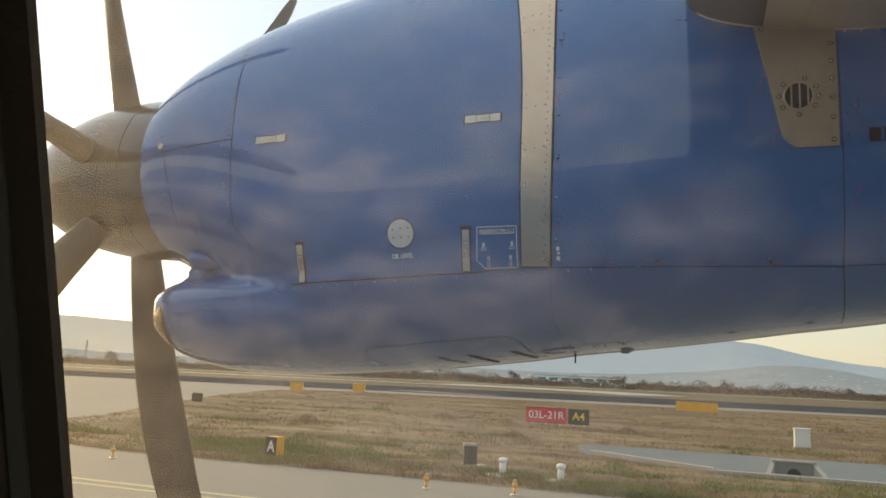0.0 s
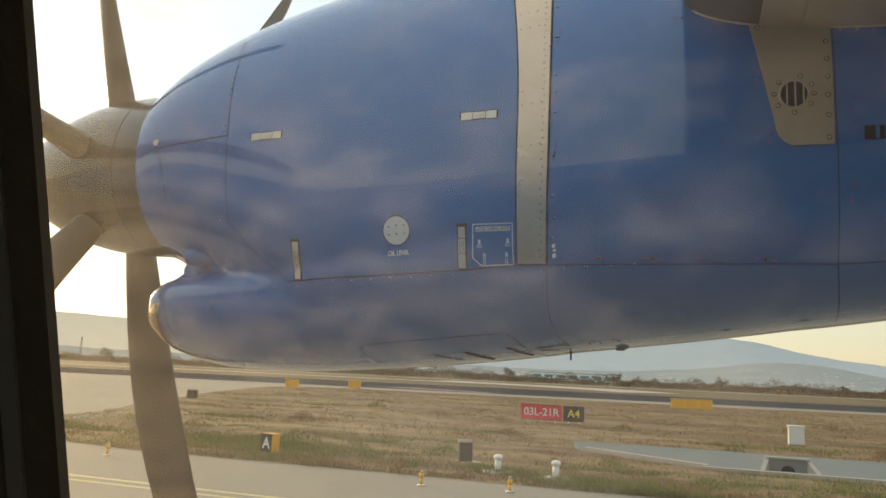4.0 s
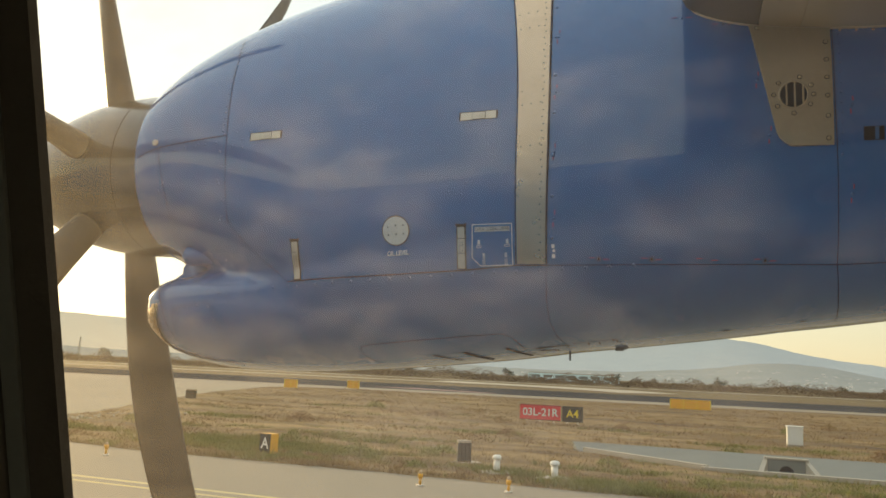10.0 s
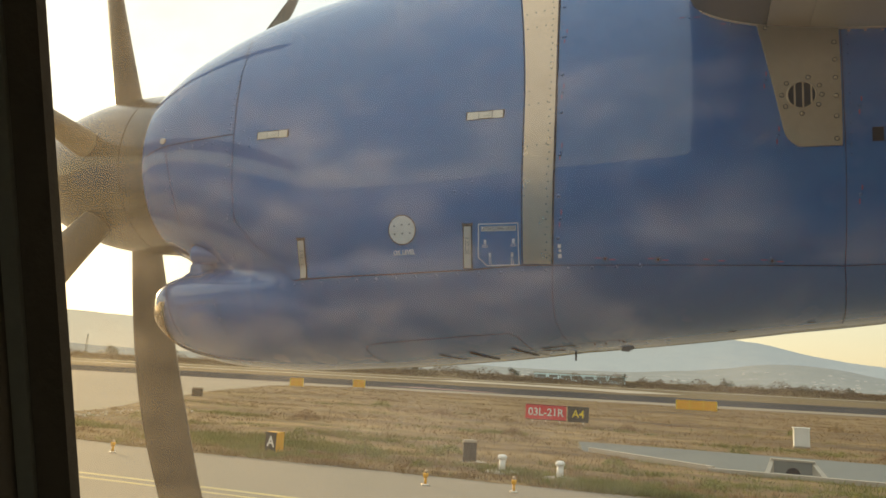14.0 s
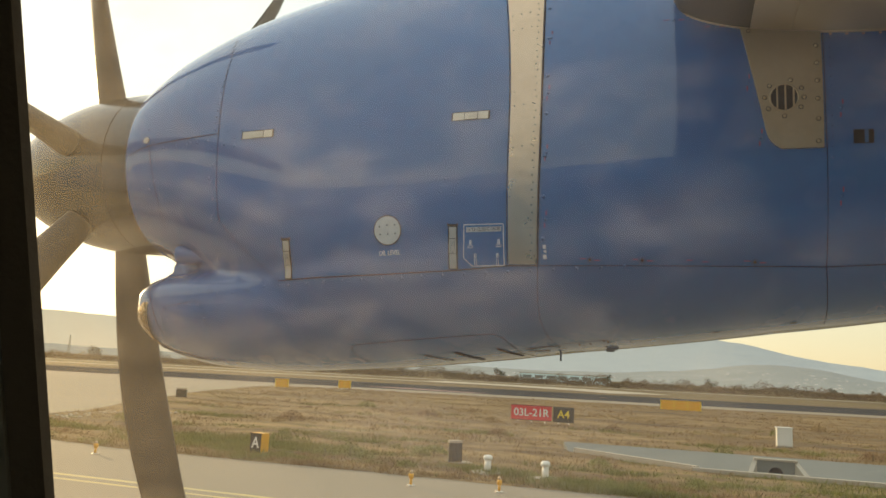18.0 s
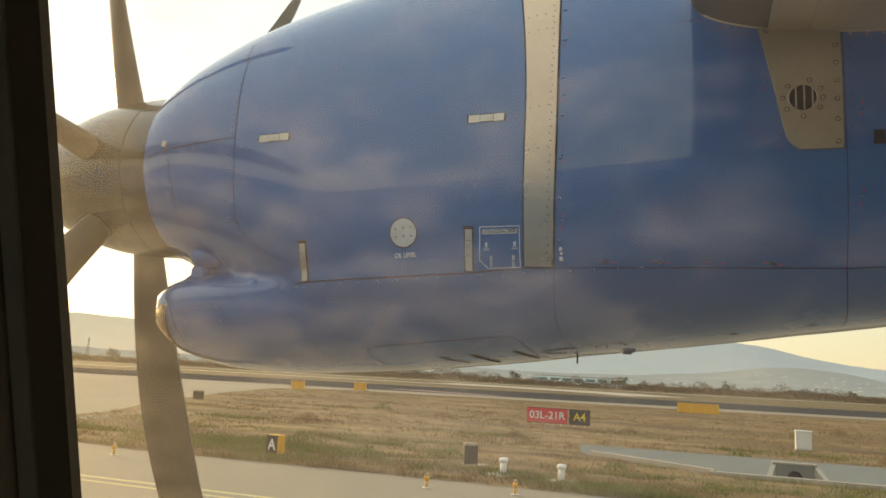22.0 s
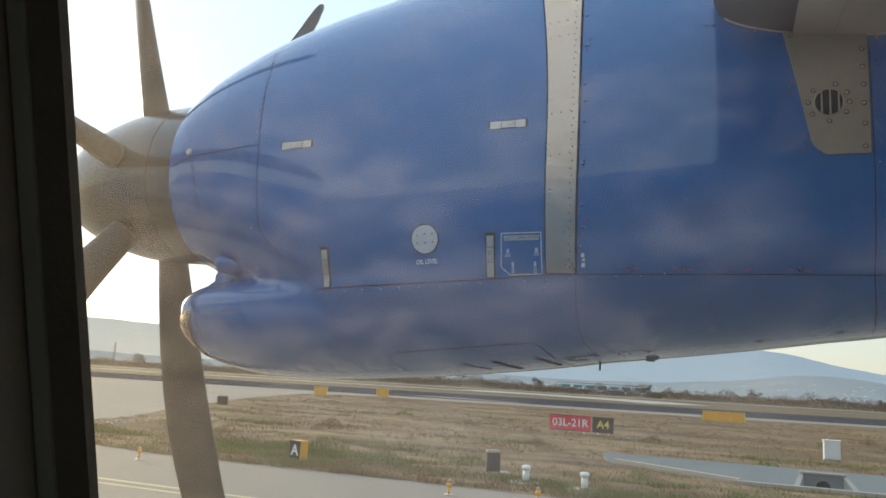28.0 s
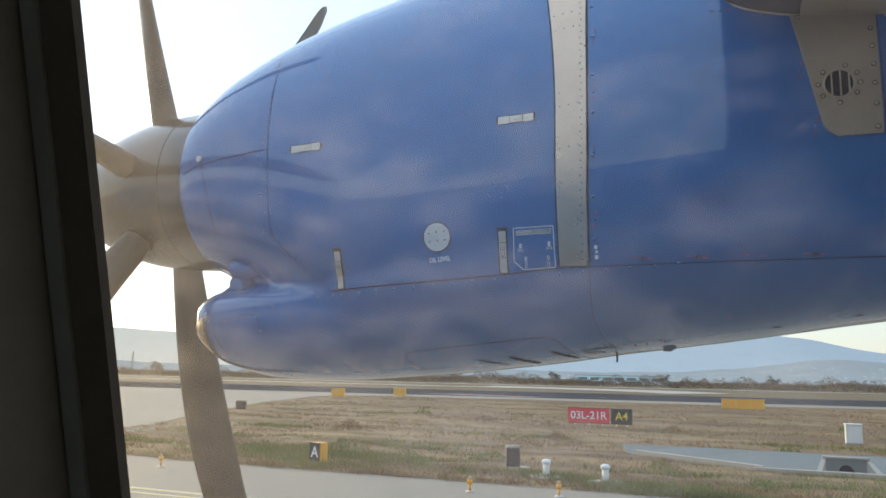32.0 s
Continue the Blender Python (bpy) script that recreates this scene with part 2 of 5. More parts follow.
def pane_material():
    """Scratched acrylic: clear, with a thin film of dirt that scatters light, and sun glare put in forward."""
    m = bpy.data.materials.new("dirty_acrylic")
    m.use_nodes = True
    nt = m.node_tree
    nt.nodes.remove(nt.nodes["Principled BSDF"])
    out = nt.nodes["Material Output"]
    clear = nt.nodes.new("ShaderNodeBsdfTransparent")
    clear.inputs[0].default_value = (0.97, 0.97, 0.97, 1)
    film = nt.nodes.new("ShaderNodeBsdfTranslucent")
    mixer = nt.nodes.new("ShaderNodeMixShader")
    co = nt.nodes.new("ShaderNodeTexCoord")
    mp = nt.nodes.new("ShaderNodeMapping")
    mp.inputs["Scale"].default_value = (1.0, 1.0, 1.8)
    mp.inputs["Rotation"].default_value = (0, radians(9), 0)
    nt.links.new(co.outputs["Object"], mp.inputs[0])
    parts = []
    for sc, lo, hi, amount in ((26.0, 0.47, 0.76, 0.085), (64.0, 0.48, 0.78, 0.065)):
        n = nt.nodes.new("ShaderNodeTexNoise")
        n.inputs["Scale"].default_value, n.inputs["Detail"].default_value = sc, 3
        nt.links.new(mp.outputs[0], n.inputs["Vector"])
        r = nt.nodes.new("ShaderNodeMapRange")
        r.inputs["From Min"].default_value, r.inputs["From Max"].default_value = lo, hi
        r.inputs["To Max"].default_value = amount
        nt.links.new(n.outputs["Fac"], r.inputs["Value"])
        parts.append(r.outputs[0])
    add = nt.nodes.new("ShaderNodeMath")
    nt.links.new(parts[0], add.inputs[0])
    nt.links.new(parts[1], add.inputs[1])
    sep = nt.nodes.new("ShaderNodeSeparateXYZ")
    nt.links.new(co.outputs["Object"], sep.inputs[0])
    thin = nt.nodes.new("ShaderNodeMapRange")            # fewer stains towards the rear of the pane
    for key, v in (("From Min", -0.06), ("From Max", 0.03), ("To Min", 1.0), ("To Max", 0.5)):
        thin.inputs[key].default_value = v
    nt.links.new(sep.outputs[0], thin.inputs["Value"])
    stain = nt.nodes.new("ShaderNodeMath")
    stain.operation = "MULTIPLY"
    nt.links.new(add.outputs[0], stain.inputs[0])
    nt.links.new(thin.outputs[0], stain.inputs[1])
    add2 = nt.nodes.new("ShaderNodeMath")
    nt.links.new(stain.outputs[0], add2.inputs[0])
    glare_ramp = nt.nodes.new("ShaderNodeMapRange")           # sun glare put into the film, denser towards the forward frame
    glare_ramp.interpolation_type = "SMOOTHSTEP"
    for key, v in (("From Min", -0.18), ("From Max", 0.085), ("To Min", 0.086), ("To Max", 0.018)):
        glare_ramp.inputs[key].default_value = v
    nt.links.new(sep.outputs[0], glare_ramp.inputs["Value"])
    rim = nt.nodes.new("ShaderNodeMapRange")             # more of the glare put in along the forward edge
    rim.interpolation_type = "SMOOTHSTEP"
    for key, v in (("From Min", -0.165), ("From Max", -0.105), ("To Min", 0.048), ("To Max", 0.0)):
        rim.inputs[key].default_value = v
    nt.links.new(sep.outputs[0], rim.inputs["Value"])
    add3 = nt.nodes.new("ShaderNodeMath")
    nt.links.new(add2.outputs[0], add3.inputs[0])
    nt.links.new(rim.outputs[0], add3.inputs[1])
    glow_ramp = nt.nodes.new("ShaderNodeMapRange")           # golden sun glow put into the film's tint near the forward frame, clean acrylic behind
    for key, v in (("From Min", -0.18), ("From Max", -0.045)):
        glow_ramp.inputs[key].default_value = v
    nt.links.new(sep.outputs[0], glow_ramp.inputs["Value"])
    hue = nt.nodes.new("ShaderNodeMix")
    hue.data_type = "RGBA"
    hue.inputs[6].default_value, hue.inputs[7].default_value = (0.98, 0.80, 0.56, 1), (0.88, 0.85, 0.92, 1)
    nt.links.new(glow_ramp.outputs[0], hue.inputs["Factor"])
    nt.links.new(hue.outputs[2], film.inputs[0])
    nt.links.new(glare_ramp.outputs[0], add2.inputs[1])
    nt.links.new(add3.outputs[0], mixer.inputs[0])
    nt.links.new(clear.outputs[0], mixer.inputs[1])
    nt.links.new(film.outputs[0], mixer.inputs[2])
    nt.links.new(mixer.outputs[0], out.inputs[0])
    return m


PANE = pane_material()


# ---- mesh helpers ----
def mesh_object(name, verts, faces, mat, parent=None, label="", smooth=False):
    me = bpy.data.meshes.new(name)
    me.from_pydata([tuple(v) for v in verts], [], faces)
    bm = bmesh.new()
    bm.from_mesh(me)
    bmesh.ops.recalc_face_normals(bm, faces=bm.faces)
    bm.to_mesh(me)
    bm.free()
    me.materials.append(mat)
    for p in me.polygons:
        p.use_smooth = smooth
    ob = new(name, me)
    if parent:
        ob.parent = parent
    if label:
        ob["label"] = label
    return ob


def part(name, bm, mat, parent, label="", smooth=False):
    bmesh.ops.recalc_face_normals(bm, faces=bm.faces)
    me = bpy.data.meshes.new(name)
    bm.to_mesh(me)
    bm.free()
    me.materials.append(mat)
    for p in me.polygons:
        p.use_smooth = smooth
    ob = new(name, me)
    if parent:
        ob.parent = parent
    if label:
        ob["label"] = label
    return ob


def add_box(bm, lo, hi, bevel=0.0, m=None):
    made = bmesh.ops.create_cube(bm, size=1)["verts"]
    for v in made:
        v.co = Vector([(a + b) / 2 + c * (b - a) for a, b, c in zip(lo, hi, v.co)])
    if bevel:
        edges = list({e for v in made for e in v.link_edges})
        got = bmesh.ops.bevel(bm, geom=edges, offset=bevel, segments=2, affect="EDGES")
        made = list({v for f in got["faces"] for v in f.verts} | {v for v in made if v.is_valid})
    if m is not None:
        bmesh.ops.transform(bm, matrix=m, verts=made)
    return made


def grid_faces(rows, cols, wrap=False):
    out = []
    for i in range(rows - 1):
        for j in range(cols if wrap else cols - 1):
            k = (j + 1) % cols
            out.append((i * cols + j, i * cols + k, (i + 1) * cols + k, (i + 1) * cols + j))
    return out


def revolve(profile, axis_y, axis_z, count=64):
    """Rings round an axis along x. profile: (x, radius)."""
    verts = [(x, axis_y + r * math.cos(2 * math.pi * k / count), axis_z + r * math.sin(2 * math.pi * k / count)) for x, r in profile for k in range(count)]
    return verts, grid_faces(len(profile), count, True)


def empty(name, at=(0, 0, 0), label="", category="", group="", kind=""):
    e = new(name)
    e.location = at
    return tagged(e, label, category, group, kind)


def text_verts(text, size, bold=0.0):
    """Letters of the built-in font as flat triangles, centred: points in x, y."""
    cu = bpy.data.curves.new("letters", "FONT")
    cu.body, cu.size, cu.align_x, cu.align_y = text, size, "CENTER", "CENTER"
    cu.offset = bold
    ob = bpy.data.objects.new("letters", cu)
    scene.collection.objects.link(ob)
    bpy.context.view_layer.update()
    me = bpy.data.meshes.new_from_object(ob.evaluated_get(bpy.context.evaluated_depsgraph_get()))
    verts, faces = [v.co.copy() for v in me.vertices], [tuple(p.vertices) for p in me.polygons]
    bpy.data.objects.remove(ob)
    bpy.data.curves.remove(cu)
    bpy.data.meshes.remove(me)
    return verts, faces


# ---- engine nacelle ----
YC = 2.80                     # the engine's axis, metres outboard of the eye
HUB_Z = 3.305
NX = [-2.15, -2.10, -2.0, -1.83, -1.55, -1.24, -0.9, -0.5, 0.4, 1.2, 1.8, 2.4]
TOP = [3.655, 3.692, 3.772, 3.868, 3.980, 4.060, 4.12, 4.15, 4.14, 4.06, 3.9, 3.50]
WIDE = [.37, .39, .412, .435, .460, .477, .487, .492, .493, .475, .40, .05]
UNDER = [2.93, 2.92, 2.88, 2.815, 2.68, 2.555, 2.53, 2.575, 2.70, 2.86, 3.1, 3.38]
CX = [-2.10, -2.085, -2.05, -2.0, -1.88, -1.65, -1.18, -0.9, -0.6, -0.22, 0.13, 0.42, 1.2, 1.8, 2.4]
CHIN_B = [2.60, 2.565, 2.54, 2.515, 2.485, 2.47, 2.492, 2.52, 2.556, 2.615, 2.665, 2.70, 2.86, 3.1, 3.40]
CHIN_T = [2.775, 2.808, 2.832, 2.852, 2.868, 2.872, 2.90, 2.95, 3.0, 3.05, 3.1, 3.1, 3.2, 3.3, 3.46]
CHIN_W = [.20, .24, .262, .28, .305, .34, .375, .385, .39, .39, .39, .38, .33, .28, .03]


def bend(x, xs, ys):
    """A smooth curve through the stations."""
    x = min(max(x, xs[0]), xs[-1])
    i = min(max(int(np.searchsorted(xs, x)) - 1, 0), len(xs) - 2)

    def slope(k):
        if k == 0 or k == len(xs) - 1:
            j = min(k, len(xs) - 2)
            return (ys[j + 1] - ys[j]) / (xs[j + 1] - xs[j])
        a, b = (ys[k] - ys[k - 1]) / (xs[k] - xs[k - 1]), (ys[k + 1] - ys[k]) / (xs[k + 1] - xs[k])
        h0, h1 = xs[k] - xs[k - 1], xs[k + 1] - xs[k]
        return (a * h1 + b * h0) / (h0 + h1)

    h = xs[i + 1] - xs[i]
    t = (x - xs[i]) / h
    return ((2 * t ** 3 - 3 * t * t + 1) * ys[i] + (t ** 3 - 2 * t * t + t) * h * slope(i)
            + (3 * t * t - 2 * t ** 3) * ys[i + 1] + (t ** 3 - t * t) * h * slope(i + 1))


STATIONS = {}


def station(X):
    key = round(X, 5)
    if key not in STATIONS:
        STATIONS[key] = tuple(bend(X, NX, c) for c in (WIDE, TOP, UNDER)) + tuple(bend(X, CX, c) for c in (CHIN_W, CHIN_T, CHIN_B))
    return STATIONS[key]


def lobe(z, a, zt, zb, n, share=0.5, low=0.0):
    """Half width of an oval section; share: how far below its top it is widest; low: how much squarer it is below."""
    c = zt - (zt - zb) * share
    n = n if z > c else n + low
    q = (z - c) / (zt - c) if z > c else (c - z) / (c - zb)
    return a * (1 - q ** n) ** (1 / n) if q < 1 else 0.0


def half(X, z):
    """Half the nacelle's width at a station and height: the round engine body and the air intake below it, blended."""
    w, zt, zb, cw, ct, cb = station(X)
    g = min(1.0, max(0.0, (X + 1.95) / 0.75))
    a = lobe(z, w, zt, zb, 2.14, 0.5 + 0.075 * g * g * (3 - 2 * g), 0.15 * g)      # round at the nose, flatter flanks behind
    c = lobe(z, cw, ct, cb, 2.3, 0.37 - 0.13 * min(1.0, max(0.0, (X + 2.0) / 0.55))) if X >= -2.10 else 0.0
    e = min(1.0, max(0.0, (X + 1.60) / 0.42))
    k = 0.014 + 0.090 * e * e * (3 - 2 * e)          # crisp crease over the intake, flush flank behind it
    h = max(k - abs(a - c), 0.0) / k
    out = max(a, c) + h * h * k / 4 * min(1.0, max(a, c) / 0.1)
    if ct - 0.02 < z < zb + 0.02 and X >= -2.06:        # web between the intake and the engine body
        out = max(out, 0.21 * min(1.0, (X + 2.06) / 0.10))
    return out


def z_range(X):
    w, zt, zb, cw, ct, cb = station(X)
    return (min(zb, cb) if X >= -2.10 else zb), zt


def outward(X, z):
    """The cowling's normal on the cabin side."""
    e = 0.002
    gx = (half(X + e, z) - half(X - e, z)) / (2 * e)
    gz = (half(X, z + e) - half(X, z - e)) / (2 * e)
    return Vector((-gx, -1.0, -gz)).normalized()


def on(X, z, off=0.0):
    p = Vector((X, YC - half(X, z), z))
    return p + outward(X, z) * off if off else p


nacelle = empty("engine_nacelle", (-0.5, YC, 2.5), "glossy dark-blue turboprop engine nacelle with riveted panels", "aircraft engine")


def npart(name, verts, faces, mat, label="", smooth=False, parent=None):
    base = Vector((-0.5, YC, 2.5))
    return mesh_object(name, [Vector(v) - base for v in verts], faces, mat, parent or nacelle, label, smooth)


def nacelle_shell(name, x0, x1, count, levels=64):
    verts, faces, widths = [], [], []
    for i in range(count):
        X = x0 + (x1 - x0) * i / (count - 1)
        zb, zt = z_range(X)
        for side in (-1, 1):
            for k in range(levels):
                z = (zb + zt) / 2 - (zt - zb) / 2 * math.cos(math.pi * k / (levels - 1))
                w = half(X, min(max(z, zb + 1e-5), zt - 1e-5))
                verts.append((X, YC + side * w, z))
                widths.append(w)
    n = 2 * levels
    for i in range(count - 1):
        for side in (0, 1):
            for k in range(levels - 1):
                a = i * n + side * levels + k
                q = (a, a + 1, a + n + 1, a + n)
                if max(widths[v] for v in q) > 0.006:
                    faces.append(q)
    return npart(name, verts, faces, BLUE, smooth=True)


nacelle_shell("cowling_shell", -2.10, 2.39, 230, 80)


def ribbon(name, points, width, mat, off=0.0015, step=0.012, parent=None, label=""):
    """A thin strip along a line of (X, z) on the cowling."""
    line = []
    for (xa, za), (xb, zb) in zip(points, points[1:]):
        n = max(1, int(math.hypot(xb - xa, zb - za) / step))
        line += [(xa + (xb - xa) * k / n, za + (zb - za) * k / n) for k in range(n)]
    line.append(points[-1])
    verts = []
    for k, (X, z) in enumerate(line):
        a, b = line[max(0, k - 1)], line[min(len(line) - 1, k + 1)]
        up = outward(X, z)
        d = up.cross(on(*b) - on(*a)).normalized() * width / 2
        p = on(X, z, off)
        verts += [p + d, p - d]
    return npart(name, verts, [(2 * k, 2 * k + 1, 2 * k + 3, 2 * k + 2) for k in range(len(line) - 1)], mat, label, parent=parent)


def steps(a, b, n):
    return [a + (b - a) * k / n for k in range(n + 1)]


def rimmed(a, b, n, rim=0.0015):
    """Rows from a to b with a close pair at both ends."""
    s = 1 if b > a else -1
    return [a, a + s * rim] + steps(a, b, n)[1:-1] + [b - s * rim, b]


def panel(name, z0, z1, left, right, mat, off=0.003, n=6, cols=6, label="", parent=None, rim=0.0015):
    zs = rimmed(z0, z1, n, rim)
    us = rimmed(0.0, 1.0, cols, 0.0)
    verts = []
    for i, z in enumerate(zs):
        L, R = left(z), right(z)
        for j in range(cols + 3):
            X = {0: L, 1: L + rim, cols + 1: R - rim, cols + 2: R}.get(j, L + (R - L) * (j - 1) / cols)
            edge = i in (0, len(zs) - 1) or j in (0, cols + 2)
            verts.append(on(X, z, -0.003 if edge else off))
    return npart(name, verts, grid_faces(len(zs), cols + 3), mat, label, False, parent)


def flat(v):
    return lambda z: v


def line_x(za, xa, zb, xb):
    return lambda z: xa + (xb - xa) * (z - za) / (zb - za)


# bare metal band between the front and the rear cowls
def band_l(z):
    return -0.526 - 0.04 * max(0.0, (z - 3.3) / 0.46) ** 2


def band_r(z):
    return -0.426 - 0.012 * max(0.0, (z - 3.3) / 0.46) ** 2 - 0.008 * max(0.0, (3.2 - z) / 0.35)


panel("metal_band", 2.85, 4.10, band_l, band_r, BARE, 0.004, 30, 4, "bare aluminium band with rows of rivets")
ribbon("band_edge", [(band_l(z) - 0.003, z) for z in steps(2.85, 4.0, 20)], 0.0031, SEAM)
ribbon("band_edge", [(band_r(z) + 0.003, z) for z in steps(2.85, 4.0, 20)], 0.005, SEAM)

# panel gaps
LOW = [(-1.380, 2.792), (-0.972, 2.812), (-0.70, 2.829), (-0.53, 2.846), (-0.432, 2.847)]
ribbon("lower_gap", LOW, 0.0042, SEAM)
ribbon("lower_gap", [(-0.432, 2.847), (0.0, 2.853), (0.407, 2.858), (0.9, 2.89)], 0.0024, SEAM)
ribbon("corner_gap", [(-1.380, 2.792), (-1.47, 2.857), (-1.547, 2.919), (-1.618, 2.99), (-1.640, 3.03)], 0.0022, SEAM)
ribbon("nose_gap", [(-1.636, 3.00), (-1.638, 3.20), (-1.643, 3.33), (-1.652, 3.50), (-1.665, 3.65), (-1.69, 3.76)], 0.0025, SEAM)
ribbon("nose_door_gap", [(-2.085, 3.278), (-2.03, 3.298), (-1.97, 3.310), (-1.80, 3.322), (-1.646, 3.331)], 0.0032, SEAM)
ribbon("nose_ring_gap", [(-1.975, 3.308), (-1.955, 3.20), (-1.940, 3.10), (-1.937, 3.00)], 0.0026, SEAM)
ribbon("rear_gap", [(0.398, 3.7), (0.398, 3.3), (0.407, 2.858), (0.42, 2.78), (0.436, 2.712)], 0.002, SEAM)
ribbon("underside_gap", [(-0.432, 2.847), (-0.438, 2.74), (-0.436, 2.68), (-0.422, 2.635), (-0.395, 2.602)], 0.0018, SEAM)

def wing_z(u, lower=True):
    """The aerofoil at u metres behind the leading edge."""
    c = u / 2.3
    t = 0.9 * 2.3 * (0.2969 * math.sqrt(max(c, 0)) - 0.126 * c - 0.3516 * c * c + 0.2843 * c ** 3 - 0.1015 * c ** 4)
    return -t * 0.81 if lower else t * 1.1


WING_LE, WING_Z = -0.02, 3.70


def on_part(name, flat_verts, faces, mat, off=0.002, label="", parent=None):
    """Flat shapes given as (X, z) laid on the cowling."""
    return npart(name, [on(x, z, off) for x, z in flat_verts], faces, mat, label, parent=parent)


def tilted(x0, x1, z0, z1, slope, off, pivot=None):
    pivot = (x0 + x1) / 2 if pivot is None else pivot
    verts, n = [], 5
    for i in range(n):
        for j in range(n):
            X, z = x0 + (x1 - x0) * j / (n - 1), z0 + (z1 - z0) * i / (n - 1)
            verts.append(on(X, z + (X - pivot) * slope, off))
    return verts, grid_faces(n, n)


def skew_text(text, X, z, size, wide, mat, slope=0.0, label="", bold=0.0):
    tv, tf = text_verts(text, size, bold)
    return on_part("lettering", [(X + v.x * wide, z + v.y + v.x * slope) for v in tv], tf, mat, 0.0022, label)


def disc(name, X, z, rx, rz, mat, off, label="", parent=None, rings=4, count=40, lift=0.0015):
    verts = [on(X, z, off)]
    for k in range(1, rings + 2):
        f = min(k, rings) / rings * (1.0 if k <= rings else 1.015)
        for a in range(count):
            t = 2 * math.pi * a / count
            verts.append(on(X + rx * f * math.cos(t), z + rz * f * math.sin(t), off if k <= rings else -0.002))
    faces = [(0, 1 + a, 1 + (a + 1) % count) for a in range(count)]
    for k in range(rings):
        for a in range(count):
            b = (a + 1) % count
            faces.append((1 + k * count + a, 1 + k * count + b, 1 + (k + 1) * count + b, 1 + (k + 1) * count + a))
    return npart(name, verts, faces, mat, label, parent=parent)


def domes(name, places, radius, mat, height=0.5, label="", parent=None):
    """Small rivet heads: single parts, or one joined part where there are very many."""
    if 1 < len(places) <= 12:
        return [domes(name.rstrip("s"), [p], radius, mat, height, label, parent) for p in places][-1]
    verts, faces = [], []
    for X, z, lift in places:
        b = len(verts)
        for k, (f, h) in enumerate(((1.0, -0.2), (0.85, 0.45), (0.45, 0.9))):
            for a in range(8):
                t = math.pi * a / 4
                verts.append(on(X + radius * f * math.cos(t), z + radius * f * math.sin(t), lift + radius * height * h))
        verts.append(on(X, z, lift + radius * height))
        for k in range(2):
            for a in range(8):
                c = (a + 1) % 8
                faces.append((b + k * 8 + a, b + k * 8 + c, b + k * 8 + 8 + c, b + k * 8 + 8 + a))
        faces += [(b + 16 + a, b + 16 + (a + 1) % 8, b + 24) for a in range(8)]
    ob = npart(name, verts, faces, mat, label, True, parent)
    if len(places) > 12:
        ob["kind"] = "stuff"
    return ob


# oil filler cover
ribbon("cover_gap", [(-0.938 + 0.0485 * math.cos(math.pi * k / 20), 2.958 + 0.0485 * math.sin(math.pi * k / 20)) for k in range(41)], 0.004, SEAM)
cover = disc("oil_cover", -0.938, 2.958, 0.0465, 0.0465, WHITE, 0.003, "round white oil filler cover with small screws")
for dx, dz in ((-0.028, 0.012), (0.0, 0.017), (0.027, 0.018), (-0.026, -0.014), (0.002, -0.012), (0.029, -0.010)):
    domes("screw", [(-0.938 + dx, 2.958 + dz, 0.003)], 0.0034, SLAB, parent=cover)
skew_text("OIL LEVEL", -0.932, 2.8835, 0.022, 0.80, DECAL, 0.045, "white lettering", 0.0006)


def latch(x0, x1, z0, z1, upright, slope=0.0):
    """A flush hook latch: dark recess with a cap at its head, metal plate in three pieces and the hook's pressed outline."""
    m = 0.0045
    body = npart("latch", *tilted(x0 - m, x1 + m, z0 - 0.002, z1 + (0.009 if upright else m), slope, 0.0012), SEAM, "flush beige metal latch")
    cuts = (0.0, 0.36, 0.72, 1.0) if upright else (0.0, 0.33, 0.70, 1.0)
    for k, (a, b) in enumerate(zip(cuts, cuts[1:])):
        lift = 0.0045 if k == 1 else 0.0034
        if upright:
            npart("latch_plate", *tilted(x0, x1, z0 + (z1 - z0) * a + 0.0008, z0 + (z1 - z0) * b - 0.0008, slope, lift), LATCH, parent=body)
        else:
            grow = 0.0 if k == 1 else 0.0015
            npart("latch_plate", *tilted(x0 + (x1 - x0) * a + 0.0008, x0 + (x1 - x0) * b - 0.0008, z0 - grow, z1 + grow, slope, lift, (x0 + x1) / 2), LATCH, parent=body)
    if upright:
        npart("latch_cap", *tilted(x0 - 0.007, x1 + 0.007, z1 + 0.002, z1 + 0.007, slope, 0.0026), BLACK, parent=body)
        for e in (x0 - 0.007, x1 + 0.002):
            npart("latch_ear", *tilted(e, e + 0.005, z1 + 0.004, z1 + 0.012, slope, 0.0026), BLACK, parent=body)
        X, z = (x0 + x1) / 2, z0 + (z1 - z0) * 0.54
        ribbon("hook_outline", [(X - 0.006, z + 0.018), (X - 0.006, z - 0.014), (X - 0.002, z - 0.020), (X + 0.004, z - 0.019), (X + 0.006, z - 0.012), (X + 0.006, z + 0.018)], 0.0014, SEAM, 0.0052, 0.004, body)
        ribbon("hook_outline", [(X - 0.006, z + 0.004), (X, z), (X + 0.006, z + 0.005)], 0.0014, SEAM, 0.0052, 0.004, body)
        domes("hook_pin", [(X, z + 0.010, 0.0045)], 0.0028, SLAB, 0.5, parent=body)
    else:
        X, z = x0 + (x1 - x0) * 0.54, (z0 + z1) / 2
        ribbon("hook_outline", [(X - 0.010, z - 0.003), (X + 0.012, z - 0.003), (X + 0.016, z + 0.001), (X + 0.010, z + 0.005)], 0.0012, SLAB, 0.0052, 0.004, body)
    return body


